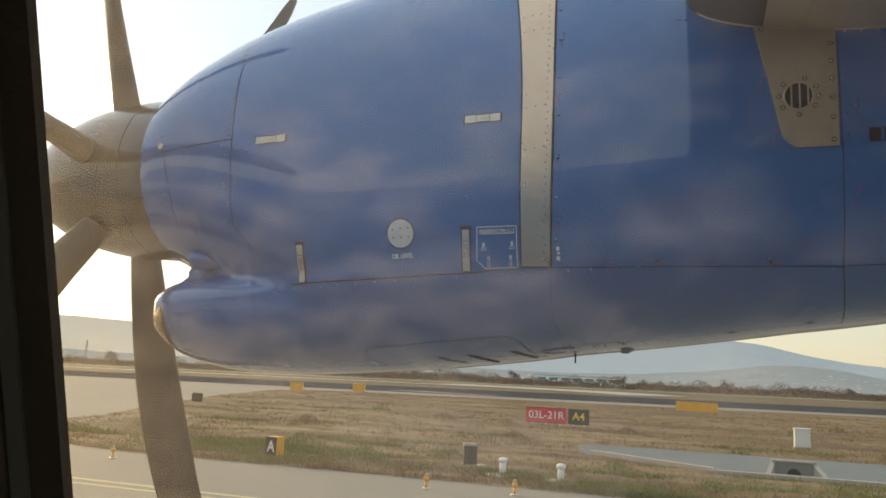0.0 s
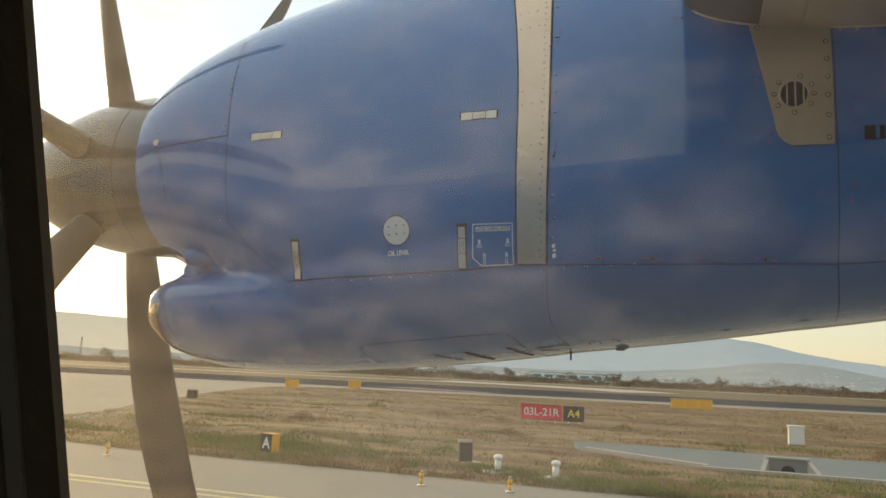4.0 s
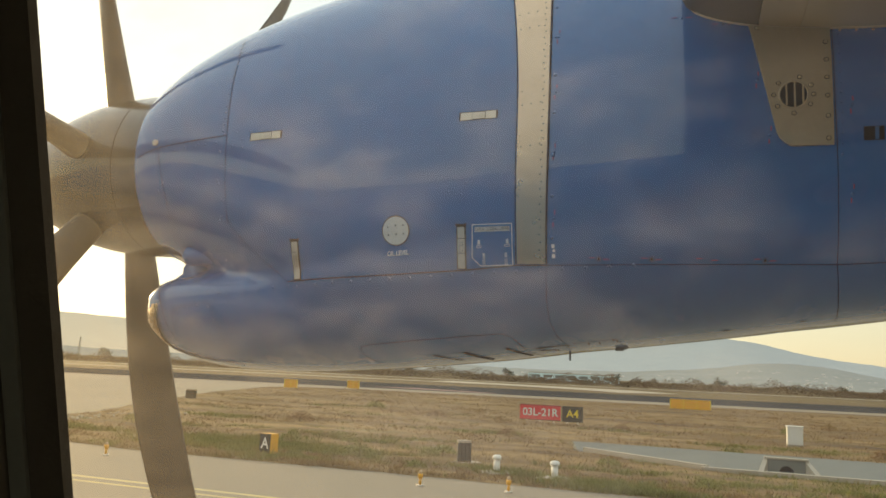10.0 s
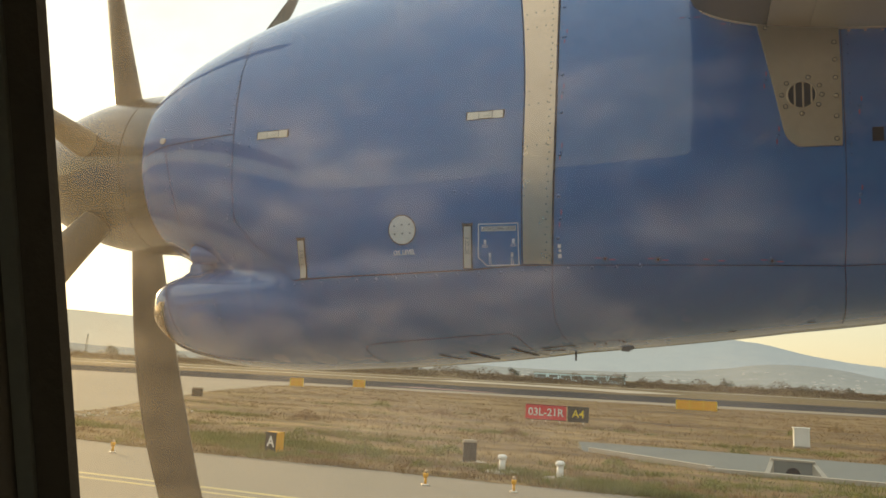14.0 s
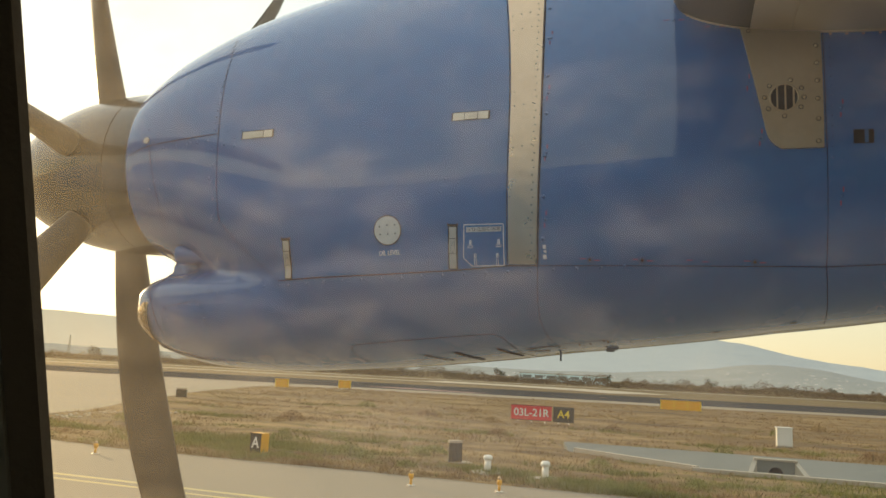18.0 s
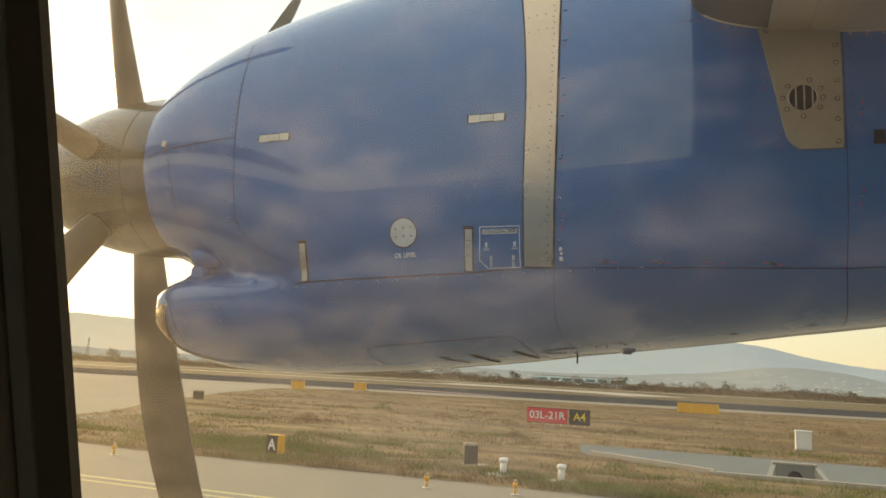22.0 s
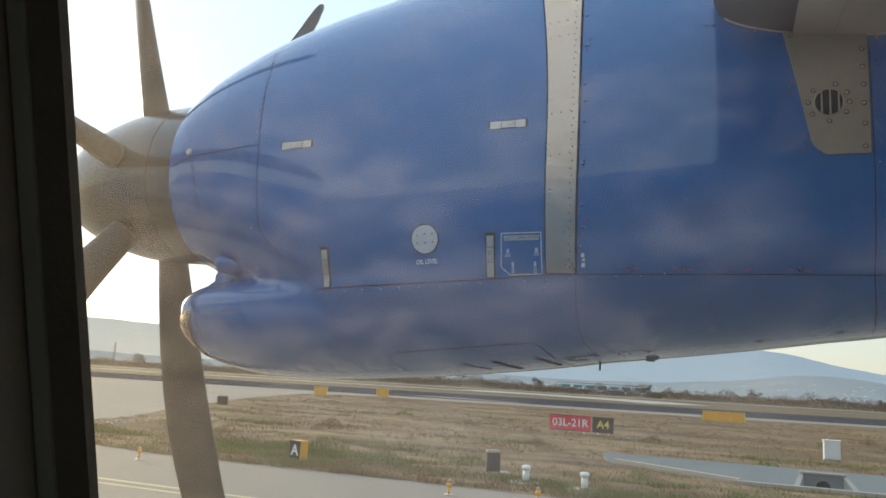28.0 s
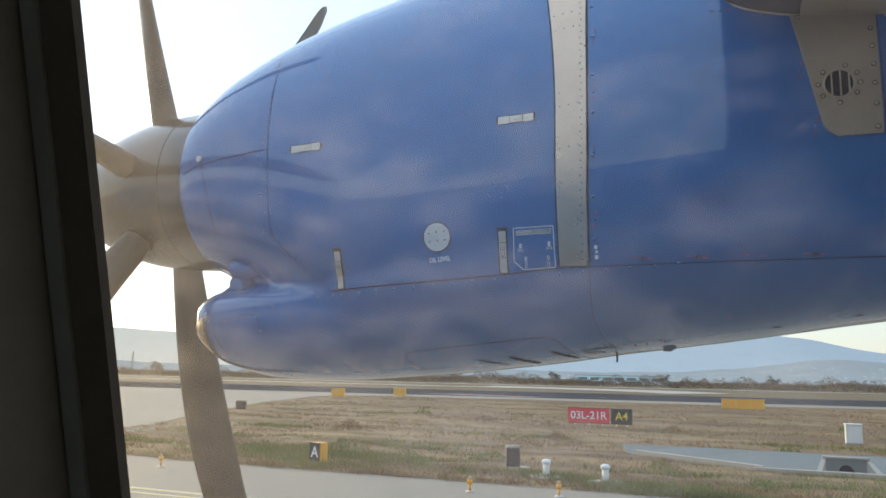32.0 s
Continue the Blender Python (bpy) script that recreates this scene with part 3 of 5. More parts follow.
latch(-1.533, -1.405, 3.304, 3.328, False, 0.02)
latch(-0.721, -0.598, 3.324, 3.347, False, 0.02)
latch(-1.346, -1.320, 2.799, 2.929, True)
latch(-0.721, -0.697, 2.834, 2.968, True)
for x0, x1, zt in ((-1.380, -1.312, 2.950), (-0.748, -0.685, 2.992)):
    ribbon("latch_outline", [(x0, 2.86), (x0, zt - 0.006), (x0 + 0.006, zt), (x1, zt + 0.003)], 0.0010, RIVET)

# latch order diagram
BOX = [(-0.671, 2.974), (-0.541, 2.977), (-0.539, 2.847), (-0.645, 2.843), (-0.673, 2.868), (-0.671, 2.974)]
ribbon("diagram_frame", BOX, 0.0030, DECAL, 0.0016, 0.01)
npart("diagram_title", *tilted(-0.663, -0.548, 2.9525, 2.9675, 0.024, 0.0016), DECAL, "white title strip")
skew_text("LATCH CLOSING ORDER", -0.6055, 2.960, 0.0150, 0.66, SEAM, 0.024, "dark lettering", 0.0003)
for x, z, n in ((-0.650, 2.918, "1"), (-0.556, 2.921, "1"), (-0.634, 2.876, "2"), (-0.561, 2.878, "2")):
    npart("diagram_number", *tilted(x - 0.004, x + 0.004, z - 0.007, z + 0.007, 0, 0.0016), DECAL)
    skew_text(n, x, z, 0.013, 0.8, BLUE)
for x, z in ((-0.650, 2.904), (-0.556, 2.908)):
    ribbon("diagram_mark", [(x - 0.008, z - 0.003), (x + 0.008, z - 0.003), (x + 0.008, z + 0.003), (x - 0.008, z + 0.003), (x - 0.008, z - 0.003)], 0.0020, DECAL, 0.0016, 0.006)
for x in (-0.634, -0.561):
    ribbon("diagram_mark", [(x - 0.003, 2.847), (x - 0.003, 2.866), (x + 0.003, 2.866), (x + 0.003, 2.847)], 0.0020, DECAL, 0.0016, 0.006)
for dx, dz, w, h in ((0.0, 0.012, 0.010, 0.012), (0.002, -0.002, 0.008, 0.008), (0.001, -0.018, 0.011, 0.013)):
    npart("placard", *tilted(-0.409 + dx - w / 2, -0.409 + dx + w / 2, 2.893 + dz - h / 2, 2.893 + dz + h / 2, 0, 0.0016), DECAL)

# rivets of the metal band
rows_r = [(band_r(z) - 0.016 - 0.004 * (k % 2), z, 0.004) for k, z in enumerate(steps(2.87, 4.0, 48))]
rows_l = [(band_l(z) + 0.014 + 0.03 * k, z + 0.004 * k, 0.004) for z in (3.22, 3.36, 3.64, 3.70) for k in range(3)]
domes("band_rivets", rows_r + rows_l, 0.0028, SLAB, 0.35, "small rivets")
for z in (2.93, 3.06, 3.19, 3.33, 3.46, 3.60, 3.72):
    domes("screw", [(band_r(z) + 0.018, z, 0.0)], 0.007, RIVET, 0.5)
domes("nose_rivets", [(-1.663, z, 0.0) for z in steps(3.35, 3.68, 13)] + [(-1.67 + 0.012 * (k % 2), 3.27 - 0.06 * k, 0.0) for k in range(5)]
      + [(-1.69 - 0.05 * k, 3.306 - 0.004 * k, 0.0) for k in range(6)], 0.0055, RIVET, 0.5, "small rivets")
domes("edge_rivets", [(-1.378, 2.777, 0.0), (-1.34, 2.776, 0.0)] + [(-1.258 + 0.073 * k, 2.782 + 0.0045 * k, 0.0) for k in range(16)], 0.0058, RIVET, 0.5, "small rivets")
domes("chin_rivets", [(-1.904, 2.687, 0.0), (-1.851, 2.696, 0.0), (-1.798, 2.703, 0.0), (-1.746, 2.701, 0.0), (-1.908, 2.641, 0.0), (-1.722, 2.65, 0.0)]
      + [(-2.012, 2.725, 0.0), (-2.0, 2.688, 0.0), (-1.99, 2.637, 0.0)], 0.0058, RIVET, 0.5)
domes("shelf_rivets", [(-1.693, 2.752, 0.0), (-1.659, 2.744, 0.0), (-1.587, 2.749, 0.0), (-1.518, 2.761, 0.0), (-1.45, 2.773, 0.0),
                       (-1.695, 2.881, 0.0), (-1.721, 2.849, 0.0), (-1.744, 2.834, 0.0)], 0.0058, RIVET, 0.5)
domes("nose_door_rivets", [(-1.993, 3.378, 0.0), (-1.974, 3.276, 0.0), (-1.95, 3.171, 0.0), (-1.98, 3.141, 0.0), (-1.775, 3.306, 0.0), (-1.842, 3.302, 0.0), (-1.905, 3.295, 0.0),
                           (-1.615, 3.288, 0.0), (-1.569, 3.28, 0.0), (-1.675, 3.163, 0.0), (-1.677, 3.017, 0.0)], 0.006, RIVET, 0.5)
domes("cowl_screws", [(-0.78 + dx, 3.10 + dz, 0.0) for dx, dz in ((0.044, 0.024), (0.087, 0.011), (0.027, -0.018), (0.071, -0.027))]
      + [(-1.60 + 0.03 * k, 3.34 - 0.03 * (k % 2), 0.0) for k in range(4)], 0.0045, RIVET, 0.5)
for X in (-0.268, -0.11, 0.212):
    fast = disc("fastener", X, 2.868, 0.012, 0.010, RIVET, 0.004, "round quarter-turn fastener", count=16, rings=2)
    domes("fastener_head", [(X, 2.868, 0.004)], 0.005, SPIN, 0.4, parent=fast)
knob = disc("fastener", -1.993, 3.332, 0.014, 0.012, LATCH, 0.005, "round quarter-turn fastener", count=16, rings=2)
for X, z, up in ((-0.405, 3.60, 1), (-0.405, 3.40, 1), (-0.405, 3.20, 1), (-0.405, 2.99, 1), (0.193, 3.393, 1), (0.225, 3.222, 1), (0.10, 3.588, 0), (-0.02, 3.625, 0),
                 (-0.268, 2.868, 0), (-0.11, 2.868, 0), (0.05, 2.868, 0), (0.212, 2.868, 0), (0.44, 3.05, 1), (0.44, 3.30, 1)):
    for s in (-1, 1):
        dx, dz = (0.003 * s, 0.019 * s) if up else (0.022 * s, -0.002 * s)
        w, h = (0.0018, 0.007) if up else (0.009, 0.0013)
        npart("red_mark", *tilted(X + dx - w, X + dx + w, z + dz - h, z + dz + h, 0, 0.0012), RED)
    if up or X in (0.10, -0.02):
        domes("screw", [(X, z, 0.0)], 0.0055, RIVET, 0.5)
domes("joint_rivets", [(0.16 + 0.043 * k, WING_Z + wing_z(0.16 + 0.043 * k - WING_LE) - 0.012, 0.006 if k > 0 else 0.002) for k in range(1, 10)], 0.0036, BEIGE, 0.5)

# beige plate with the round vent, below the wing
def plate_l(z):
    c = max(0.0, (3.235 - z) / 0.055)
    return 0.172 + 0.072 * (3.573 - z) / 0.36 + 0.055 * (1 - math.sqrt(max(0.0, 1 - min(c, 1) ** 2)))


vent_plate = panel("vent_plate", 3.185, 3.625, plate_l, flat(0.394), BEIGE, 0.006, 34, 8, "grey-beige metal plate with a slotted round vent", rim=0.002)
# no real hole: the vent's inner shade is a black disc on the plate
hole = disc("vent_hole", 0.289, 3.338, 0.036, 0.038, SEAM, 0.0075, "flat black disc for the shade inside the round vent", vent_plate, count=32)
vr = [on(0.289 + (0.0385 + 0.003 * math.cos(b)) * math.cos(a), 3.338 + (0.0405 + 0.003 * math.cos(b)) * math.sin(a), 0.007 + 0.003 * math.sin(b))
      for a in steps(0, 2 * math.pi, 39)[:-1] for b in (0, 1.57, 3.14)]
npart("vent_rim", vr, [(3 * i + k, 3 * i + k + 1, (3 * i + 3 + k + 1) % len(vr), (3 * i + 3 + k) % len(vr)) for i in range(39) for k in range(2)], BEIGE, parent=vent_plate)
for dx in (-0.019, 0.003, 0.025):
    h = 0.038 * math.sqrt(1 - (dx / 0.037) ** 2)
    npart("vent_bar", *tilted(0.289 + dx - 0.0024, 0.289 + dx + 0.0024, 3.338 - h, 3.338 + h, 0, 0.0095), BEIGE, parent=vent_plate)
def plate_screw(X, z):
    ring = disc("screw", X, z, 0.0070, 0.0070, SEAM, 0.0066, "round-head screw", vent_plate, 1, 14)
    domes("screw_head", [(X, z, 0.0068)], 0.0055, BEIGE, 0.6, parent=ring)


for a in (20, 62, 130, 170, 208, 262, 318, 350):
    t = radians(a + 8)
    plate_screw(0.289 + 0.053 * math.cos(t), 3.338 + 0.056 * math.sin(t))
for z in (3.205, 3.27, 3.33, 3.385, 3.44, 3.495):
    plate_screw(0.378, z)
plate_screw(0.196, 3.56)
domes("aft_rivets", [(0.415, 3.16 + 0.03 * k, 0.0) for k in range(13)], 0.004, RIVET, 0.5, "small rivets")
# the slot's inner shade is a black sheet laid on the cowling
npart("dark_slot", *tilted(0.468, 0.520, 3.195, 3.235, 0, 0.0015), SEAM, "small dark slot")
npart("slot_rib", *tilted(0.496, 0.506, 3.197, 3.233, 0, 0.004), RIVET)

# access door and slots under the engine
ribbon("door_gap", [(-0.495, 2.572), (-0.531, 2.580), (-0.552, 2.602), (-0.572, 2.624), (-0.600, 2.634), (-0.70, 2.624), (-0.828, 2.610), (-1.071, 2.583), (-1.118, 2.575), (-1.130, 2.561),
                    (-1.118, 2.538), (-1.085, 2.517)], 0.003, SEAM)
# black strips on the surface give the slots their inner shade
for xa, za, xb, zb, w in ((-0.869, 2.556, -0.78, 2.543, 0.009), (-0.754, 2.569, -0.676, 2.551, 0.018), (-0.604, 2.589, -0.533, 2.571, 0.015), (-0.50, 2.588, -0.43, 2.592, 0.008)):
    ribbon("dark_slot", [(xa, za), ((xa + xb) / 2, (za + zb) / 2 - 0.002), (xb, zb)], w, SEAM, 0.002)
ribbon("slot_line", [(-0.869, 2.556), (-0.754, 2.570)], 0.0015, SEAM, 0.002)
ribbon("door_gap", [(-0.376, 2.614), (-0.31, 2.6235), (-0.235, 2.633), (-0.222, 2.625)], 0.0028, SEAM)
ribbon("dark_slot", [(-0.507, 2.592), (-0.441, 2.603), (-0.388, 2.609)], 0.007, SEAM, 0.002)
domes("door_screws", [(-0.326, 2.614, 0.0), (-0.29, 2.618, 0.0), (-0.244, 2.629, 0.0), (-0.232, 2.626, 0.0)], 0.0035, SEAM, 0.4)
drain = new("drain_mast")
drain.location = (-0.226 + 0.5, -0.06, 2.610 - 2.5)
drain.parent = nacelle
for name, lo, hi in (("drain_fin", (-0.026, -0.006, -0.006), (0.028, 0.006, 0.02)), ("drain_foot", (-0.030, -0.010, -0.012), (0.018, 0.010, -0.005))):
    bm = bmesh.new()
    add_box(bm, lo, hi, 0.003)
    for v in bm.verts:
        if v.co.z < 0.0:
            v.co.x += 0.006 if v.co.x < 0 else -0.008
    part(name, bm, SLAB, drain)
bm = bmesh.new()
add_box(bm, (-0.003, -0.002, -0.03), (0.003, 0.002, 0.02), 0.0008)
pin = part("static_pin", bm, SEAM, nacelle)
pin.location = (-0.404 + 0.5, -0.07, 2.588 - 2.5)
# drain holes as flat black marks for the shade inside them
for X in (0.10, 0.33):
    npart("drain_hole", *tilted(X, X + 0.022, z_range(X)[0] + 0.02, z_range(X)[0] + 0.022, 0.1, 0.002), SEAM)

# intake lip: bare metal ring round the mouth, with a flat black cap for the duct's inner shade
def chin_ring(X, grow, count=56):
    w, zt, zb, cw, ct, cb = station(max(X, -2.10))
    c, b = (ct + cb) / 2, (ct - cb) / 2
    out = []
    for k in range(count):
        a = 2 * math.pi * k / count
        ca, sa = math.cos(a), math.sin(a)
        out.append((X, YC + math.copysign(abs(ca) ** (2 / 2.2), ca) * (cw + grow), c + math.copysign(abs(sa) ** (2 / 2.2), sa) * (b + grow)))
    return out


lip = []
for X, g in ((-2.012, 0.0015), (-2.016, 0.003), (-2.05, 0.003), (-2.085, 0.003), (-2.10, 0.002), (-2.106, -0.012), (-2.09, -0.04)):
    lip += chin_ring(X, g)
npart("intake_lip", lip, grid_faces(7, 56, True), LIP, "polished metal lip of the air intake", True)
npart("intake_duct", chin_ring(-2.075, -0.03), [tuple(range(56))], SEAM)
ribbon("chin_gap", [(-2.034, 2.79), (-2.015, 2.76), (-1.997, 2.725), (-1.98, 2.68), (-1.965, 2.637), (-1.931, 2.567)], 0.003, SEAM, 0.0015)
ribbon("chin_door_gap", [(-1.928, 2.595), (-1.929, 2.673), (-1.92, 2.69), (-1.905, 2.697), (-1.764, 2.716), (-1.74, 2.712), (-1.727, 2.699), (-1.709, 2.636), (-1.692, 2.582)], 0.0017, SEAM)

# small scoop between the engine body and the intake
SCOOP = on(-1.872, 2.906)
rows = []
for u, r, drop in ((0.004, 0.034, 0.0), (0.0, 0.037, 0.0), (-0.001, 0.041, 0.0), (0.006, 0.0425, 0.0), (0.03, 0.0405, -0.001), (0.06, 0.034, -0.004), (0.09, 0.024, -0.009), (0.115, 0.012, -0.014), (0.128, 0.002, -0.018)):
    rows += [(SCOOP.x - 0.028 + u, SCOOP.y - 0.012 + u * 0.16 - r * 1.05 * math.cos(math.pi * k / 16), SCOOP.z + drop + r * 0.92 * math.sin(math.pi * k / 16)) for k in range(32)]
scoop = npart("cooling_scoop", rows, grid_faces(9, 32, True), BLUE, "small blue cooling scoop", True)
# black cap in place of the shade inside the scoop
npart("scoop_mouth", rows[:32], [tuple(range(32))], SEAM, parent=scoop)
ribbon("scoop_flange", [(-1.93 + 0.145 * math.sin(math.pi * k / 24) ** 0.8, 2.885 + 0.058 * math.cos(math.pi * k / 24) - 0.012 * k / 24) for k in range(25)], 0.0022, SEAM, 0.0015, 0.008)

# nose lip round the spinner
prof = [(-2.075, 0.383), (-2.098, 0.392), (-2.106, 0.390), (-2.108, 0.382), (-2.09, 0.371)]
npart("nose_lip", *revolve(prof, YC, 3.307, 72), BLUE, "", True)

# spinner, hub and blades
propeller = empty("propeller", (-2.45, YC, HUB_Z), "dark-grey propeller with six composite blades and a spinner", "propeller")


def prop_part(name, verts, faces, mat, label="", smooth=True):
    return mesh_object(name, [Vector(v) - Vector((-2.45, YC, HUB_Z)) for v in verts], faces, mat, propeller, label, smooth)


prof = [(-2.085, 0.10), (-2.088, 0.360), (-2.094, 0.368)] + [(-2.10 - 0.15 * k / 5, 0.369 - 0.010 * k / 5) for k in range(6)]
prop_part("spinner_backplate", *revolve(prof, YC, HUB_Z), SPIN, "dark-grey rear ring of the spinner")
prop_part("spinner_gap", *revolve([(-2.2498, 0.3600), (-2.2545, 0.3590)], YC, HUB_Z), SEAM)
prof = [(-2.2525 - 0.78 * (k / 22), 0.358 * max(0.0, 1 - (k / 22) ** 2.0) ** 0.62 + 0.0005) for k in range(23)]
prop_part("spinner", *revolve(prof, YC, HUB_Z), SPIN, "dark-grey pointed spinner cone")


def blade_mesh(angle):
    """A swept blade from root to tip: thin aerofoil sections round a radial line."""
    verts, rings, seg = [], 26, 16
    for i in range(rings):
        f = i / (rings - 1)
        r = 0.24 + 1.71 * f
        chord = 0.12 + 0.09 * math.sin(math.pi * min(1, f * 1.25) * 0.62) if f < 0.8 else 0.205 * math.sqrt(max(0.0, 1 - ((f - 0.8) / 0.205) ** 2)) + 0.004
        thick = 0.12 * (1 - f) ** 2.2 + 0.014
        beta = radians(62 - 38 * f)                   # from the plane of rotation
        sweep = -0.03 * math.sin(math.pi * f) + 0.05 * f ** 3
        for k in range(seg):
            a = 2 * math.pi * k / seg
            c, t = chord / 2 * math.cos(a) + sweep, thick / 2 * math.sin(a)
            across, along = c * math.cos(beta) - t * math.sin(beta), c * math.sin(beta) + t * math.cos(beta)
            verts.append(Vector((-2.45 + along, YC + r * math.cos(angle) - across * math.sin(angle), HUB_Z + r * math.sin(angle) + across * math.cos(angle))))
    faces = grid_faces(rings, seg, True) + [tuple(range(seg)), tuple(range((rings - 1) * seg, rings * seg))]
    return verts, faces


for k in range(6):
    prop_part("blade", *blade_mesh(radians(50 - 60 * k)), BLADE, "dark-grey composite propeller blade")

# ---- wing root over the nacelle ----
wing = empty("wing", (0.9, 1.2, 3.7), "grey-beige aircraft wing with a black de-icing boot", "wing")


def wing_piece(name, u0, u1, y0, y1, mat, label="", off=0.0, upper=True):
    us = steps(u0, u1, 16)
    ring = [(u, wing_z(u) - off) for u in reversed(us)] + ([(u, wing_z(u, False) + off) for u in us] if upper else [(us[0], 0.0), (us[-1], 0.0)])
    verts = [(WING_LE + u - 0.9, y - 1.2, WING_Z + z - 3.7) for y in (y0, y1) for u, z in ring]
    n = len(ring)
    faces = grid_faces(2, n, True) + [tuple(range(n)), tuple(range(n, 2 * n))]
    return mesh_object(name, verts, faces, mat, wing, label, True)


wing_piece("de_icing_boot", 0.0, 0.22, 2.42, -2.5, BOOT, "black rubber de-icing boot on the leading edge")
wing_piece("wing_skin", 0.2215, 0.335, 2.42, -2.5, SKIN)
wing_piece("wing_skin", 0.3365, 2.2, 2.42, -2.5, SKIN)
# fillet strip where the wing meets the cowling
us = steps(0.0, 2.0, 60)
fv = []
for k, u in enumerate(us):
    X, z = WING_LE + u, WING_Z + wing_z(u)
    for a in range(8):
        t = math.pi * a / 4
        fv.append((X - 0.9, YC - half(X, z) - 0.002 + 0.005 * math.cos(t) - 1.2, z - 0.001 + 0.0036 * math.sin(t) - 3.7))
mesh_object("fillet_strip", fv, grid_faces(len(us), 8, True), BARE, wing, "thin metal sealing strip along the wing joint", True)

# ---- ground ----
S = 0.22                                       # the far strips run a little off the aircraft's heading


def sheet(name, outline, z, mat, label, category):
    verts = [(x, y, z) for x, y in outline]
    ob = mesh_object(name, verts, [tuple(range(len(verts)))], mat)
    return tagged(ob, label, category, kind="structure")


def strip_y(y0, x):
    return y0 + S * (x + 14)


def strip(name, ya, yb, z, mat, label, category, x0=-1500, x1=1500):
    return sheet(name, [(x0, strip_y(ya, x0)), (x1, strip_y(ya, x1)), (x1, strip_y(yb, x1)), (x0, strip_y(yb, x0))], z, mat, label, category)


sheet("ground", [(-4900, -4900), (4900, -4900), (4900, 4900), (-4900, 4900)], 0.0, FIELD, "flat dry airfield grass reaching the horizon", "ground")
sheet("taxiway", [(-260, -70), (260, -70), (260, strip_y(94, 260)), (-260, strip_y(94, -260))], 0.012, CONC, "pale worn concrete taxiway and apron", "taxiway")
strip("runway", 94, 132, 0.024, ASPH, "dark asphalt runway strip", "runway")
strip("perimeter_road", 236, 246, 0.02, CONC2, "pale perimeter road beyond the runway", "road")
strip("far_taxiway", 176, 184, 0.02, CONC2, "pale strip of concrete behind the runway", "taxiway", -900, -30)


# grass island beside the taxiway, with a rounded nose
def island_lo(x):
    return 17.6 + 0.15 * noise.noise(Vector((x * 0.8, 4.0, 0.0))) + 0.1 * noise.noise(Vector((x * 3.0, 9.0, 0.0)))


def island_hi(x):
    return strip_y(78, x)


NOSE_X = -24.0


def lean(y):
    """The island's end runs slantwise away from the taxiway."""
    return 0.5 * max(0.0, y - 26.5)


cols, rows_n = 150, 60
verts = []
for i in range(cols):
    f = i / (cols - 1)
    x = NOSE_X + 260 * f ** 2.2
    lo, hi = island_lo(x), island_hi(x)
    k = min(1.0, (x - NOSE_X) / 10.0)
    nose = math.sqrt(max(0.0, 1 - (1 - k) ** 2))
    mid = 26.5
    lo2, hi2 = mid + (lo - mid) * nose, mid + (hi - mid) * nose
    for j in range(rows_n):
        g = (j / (rows_n - 1)) ** 1.6
        wob = 0.25 * noise.noise(Vector((x * 0.6, j * 0.9, 3.0)))
        y = lo2 + (hi2 - lo2) * g + (wob if j in (0, rows_n - 1) else 0)
        edge = min(j, rows_n - 1 - j, i)
        z = 0.016 + (0.05 + 0.07 * noise.noise(Vector((x * 0.25, y * 0.25, 0))) + 0.05 * noise.noise(Vector((x, y, 5)))) * min(1, edge / 2)
        verts.append((x - lean(y), y, max(z, 0.016)))
island = mesh_object("grass_island", verts, grid_faces(cols, rows_n), GRASS, smooth=True)
tagged(island, "dry grass verge with straw and green weeds", "grass", kind="structure")


def inside_island(x, y):
    x += lean(y)
    k = min(1.0, max(0.0, (x - NOSE_X) / 10.0))
    nose = math.sqrt(max(0.0, 1 - (1 - k) ** 2))
    return x > NOSE_X + 0.2 and 26.5 + (island_lo(x) - 26.5) * nose + 0.1 < y < 26.5 + (island_hi(x) - 26.5) * nose - 0.3


rng = random.Random(5)


def tufts(name, count, pick, height, spread, mat, label, blades=7):
    verts, faces = [], []
    made = 0
    while made < count:
        spot = pick()
        if spot is None:
            continue
        made += 1
        x, y = spot
        h = height * rng.uniform(0.5, 1.3)
        for _ in range(blades):
            a, r = rng.uniform(0, 6.28), spread * rng.random()
            bx, by = x + r * math.cos(a), y + r * math.sin(a)
            lean, w = rng.uniform(0.1, 0.6) * h, rng.uniform(0.006, 0.014) * (1 + h)
            t = rng.uniform(0, 6.28)
            dx, dy = math.cos(t) * w, math.sin(t) * w
            hh = h * rng.uniform(0.6, 1.1)
            b = len(verts)
            verts += [(bx - dx, by - dy, 0.02), (bx + dx, by + dy, 0.02), (bx + dx * 0.6 + lean * 0.4 * math.cos(a), by + dy * 0.6 + lean * 0.4 * math.sin(a), hh * 0.6),
                      (bx + lean * math.cos(a), by + lean * math.sin(a), hh)]
            faces += [(b, b + 1, b + 2), (b, b + 2, b + 3)]
    me = bpy.data.meshes.new(name)
    me.from_pydata(verts, [], faces)
    me.materials.append(mat)
    return tagged(new(name, me), label, "grass", kind="stuff")


def patchy(x, y, size, seed, level):
    """Whether a plant grows here: dense inside its patches, thinning out at their rims."""
    n = noise.noise(Vector((x / (size * 1.8), y / (size * 0.45), seed))) + 0.5 * noise.noise(Vector((x / size * 1.5, y / size * 5.0, seed + 4)))
    return rng.random() < (n - level) * 2.5


def straw_spot():
    x, y = rng.uniform(-48, 42), 17 + 66 * rng.random() ** 1.7
    return (x, y) if inside_island(x, y) and patchy(x, y, 5.0, 1, -0.25) else None


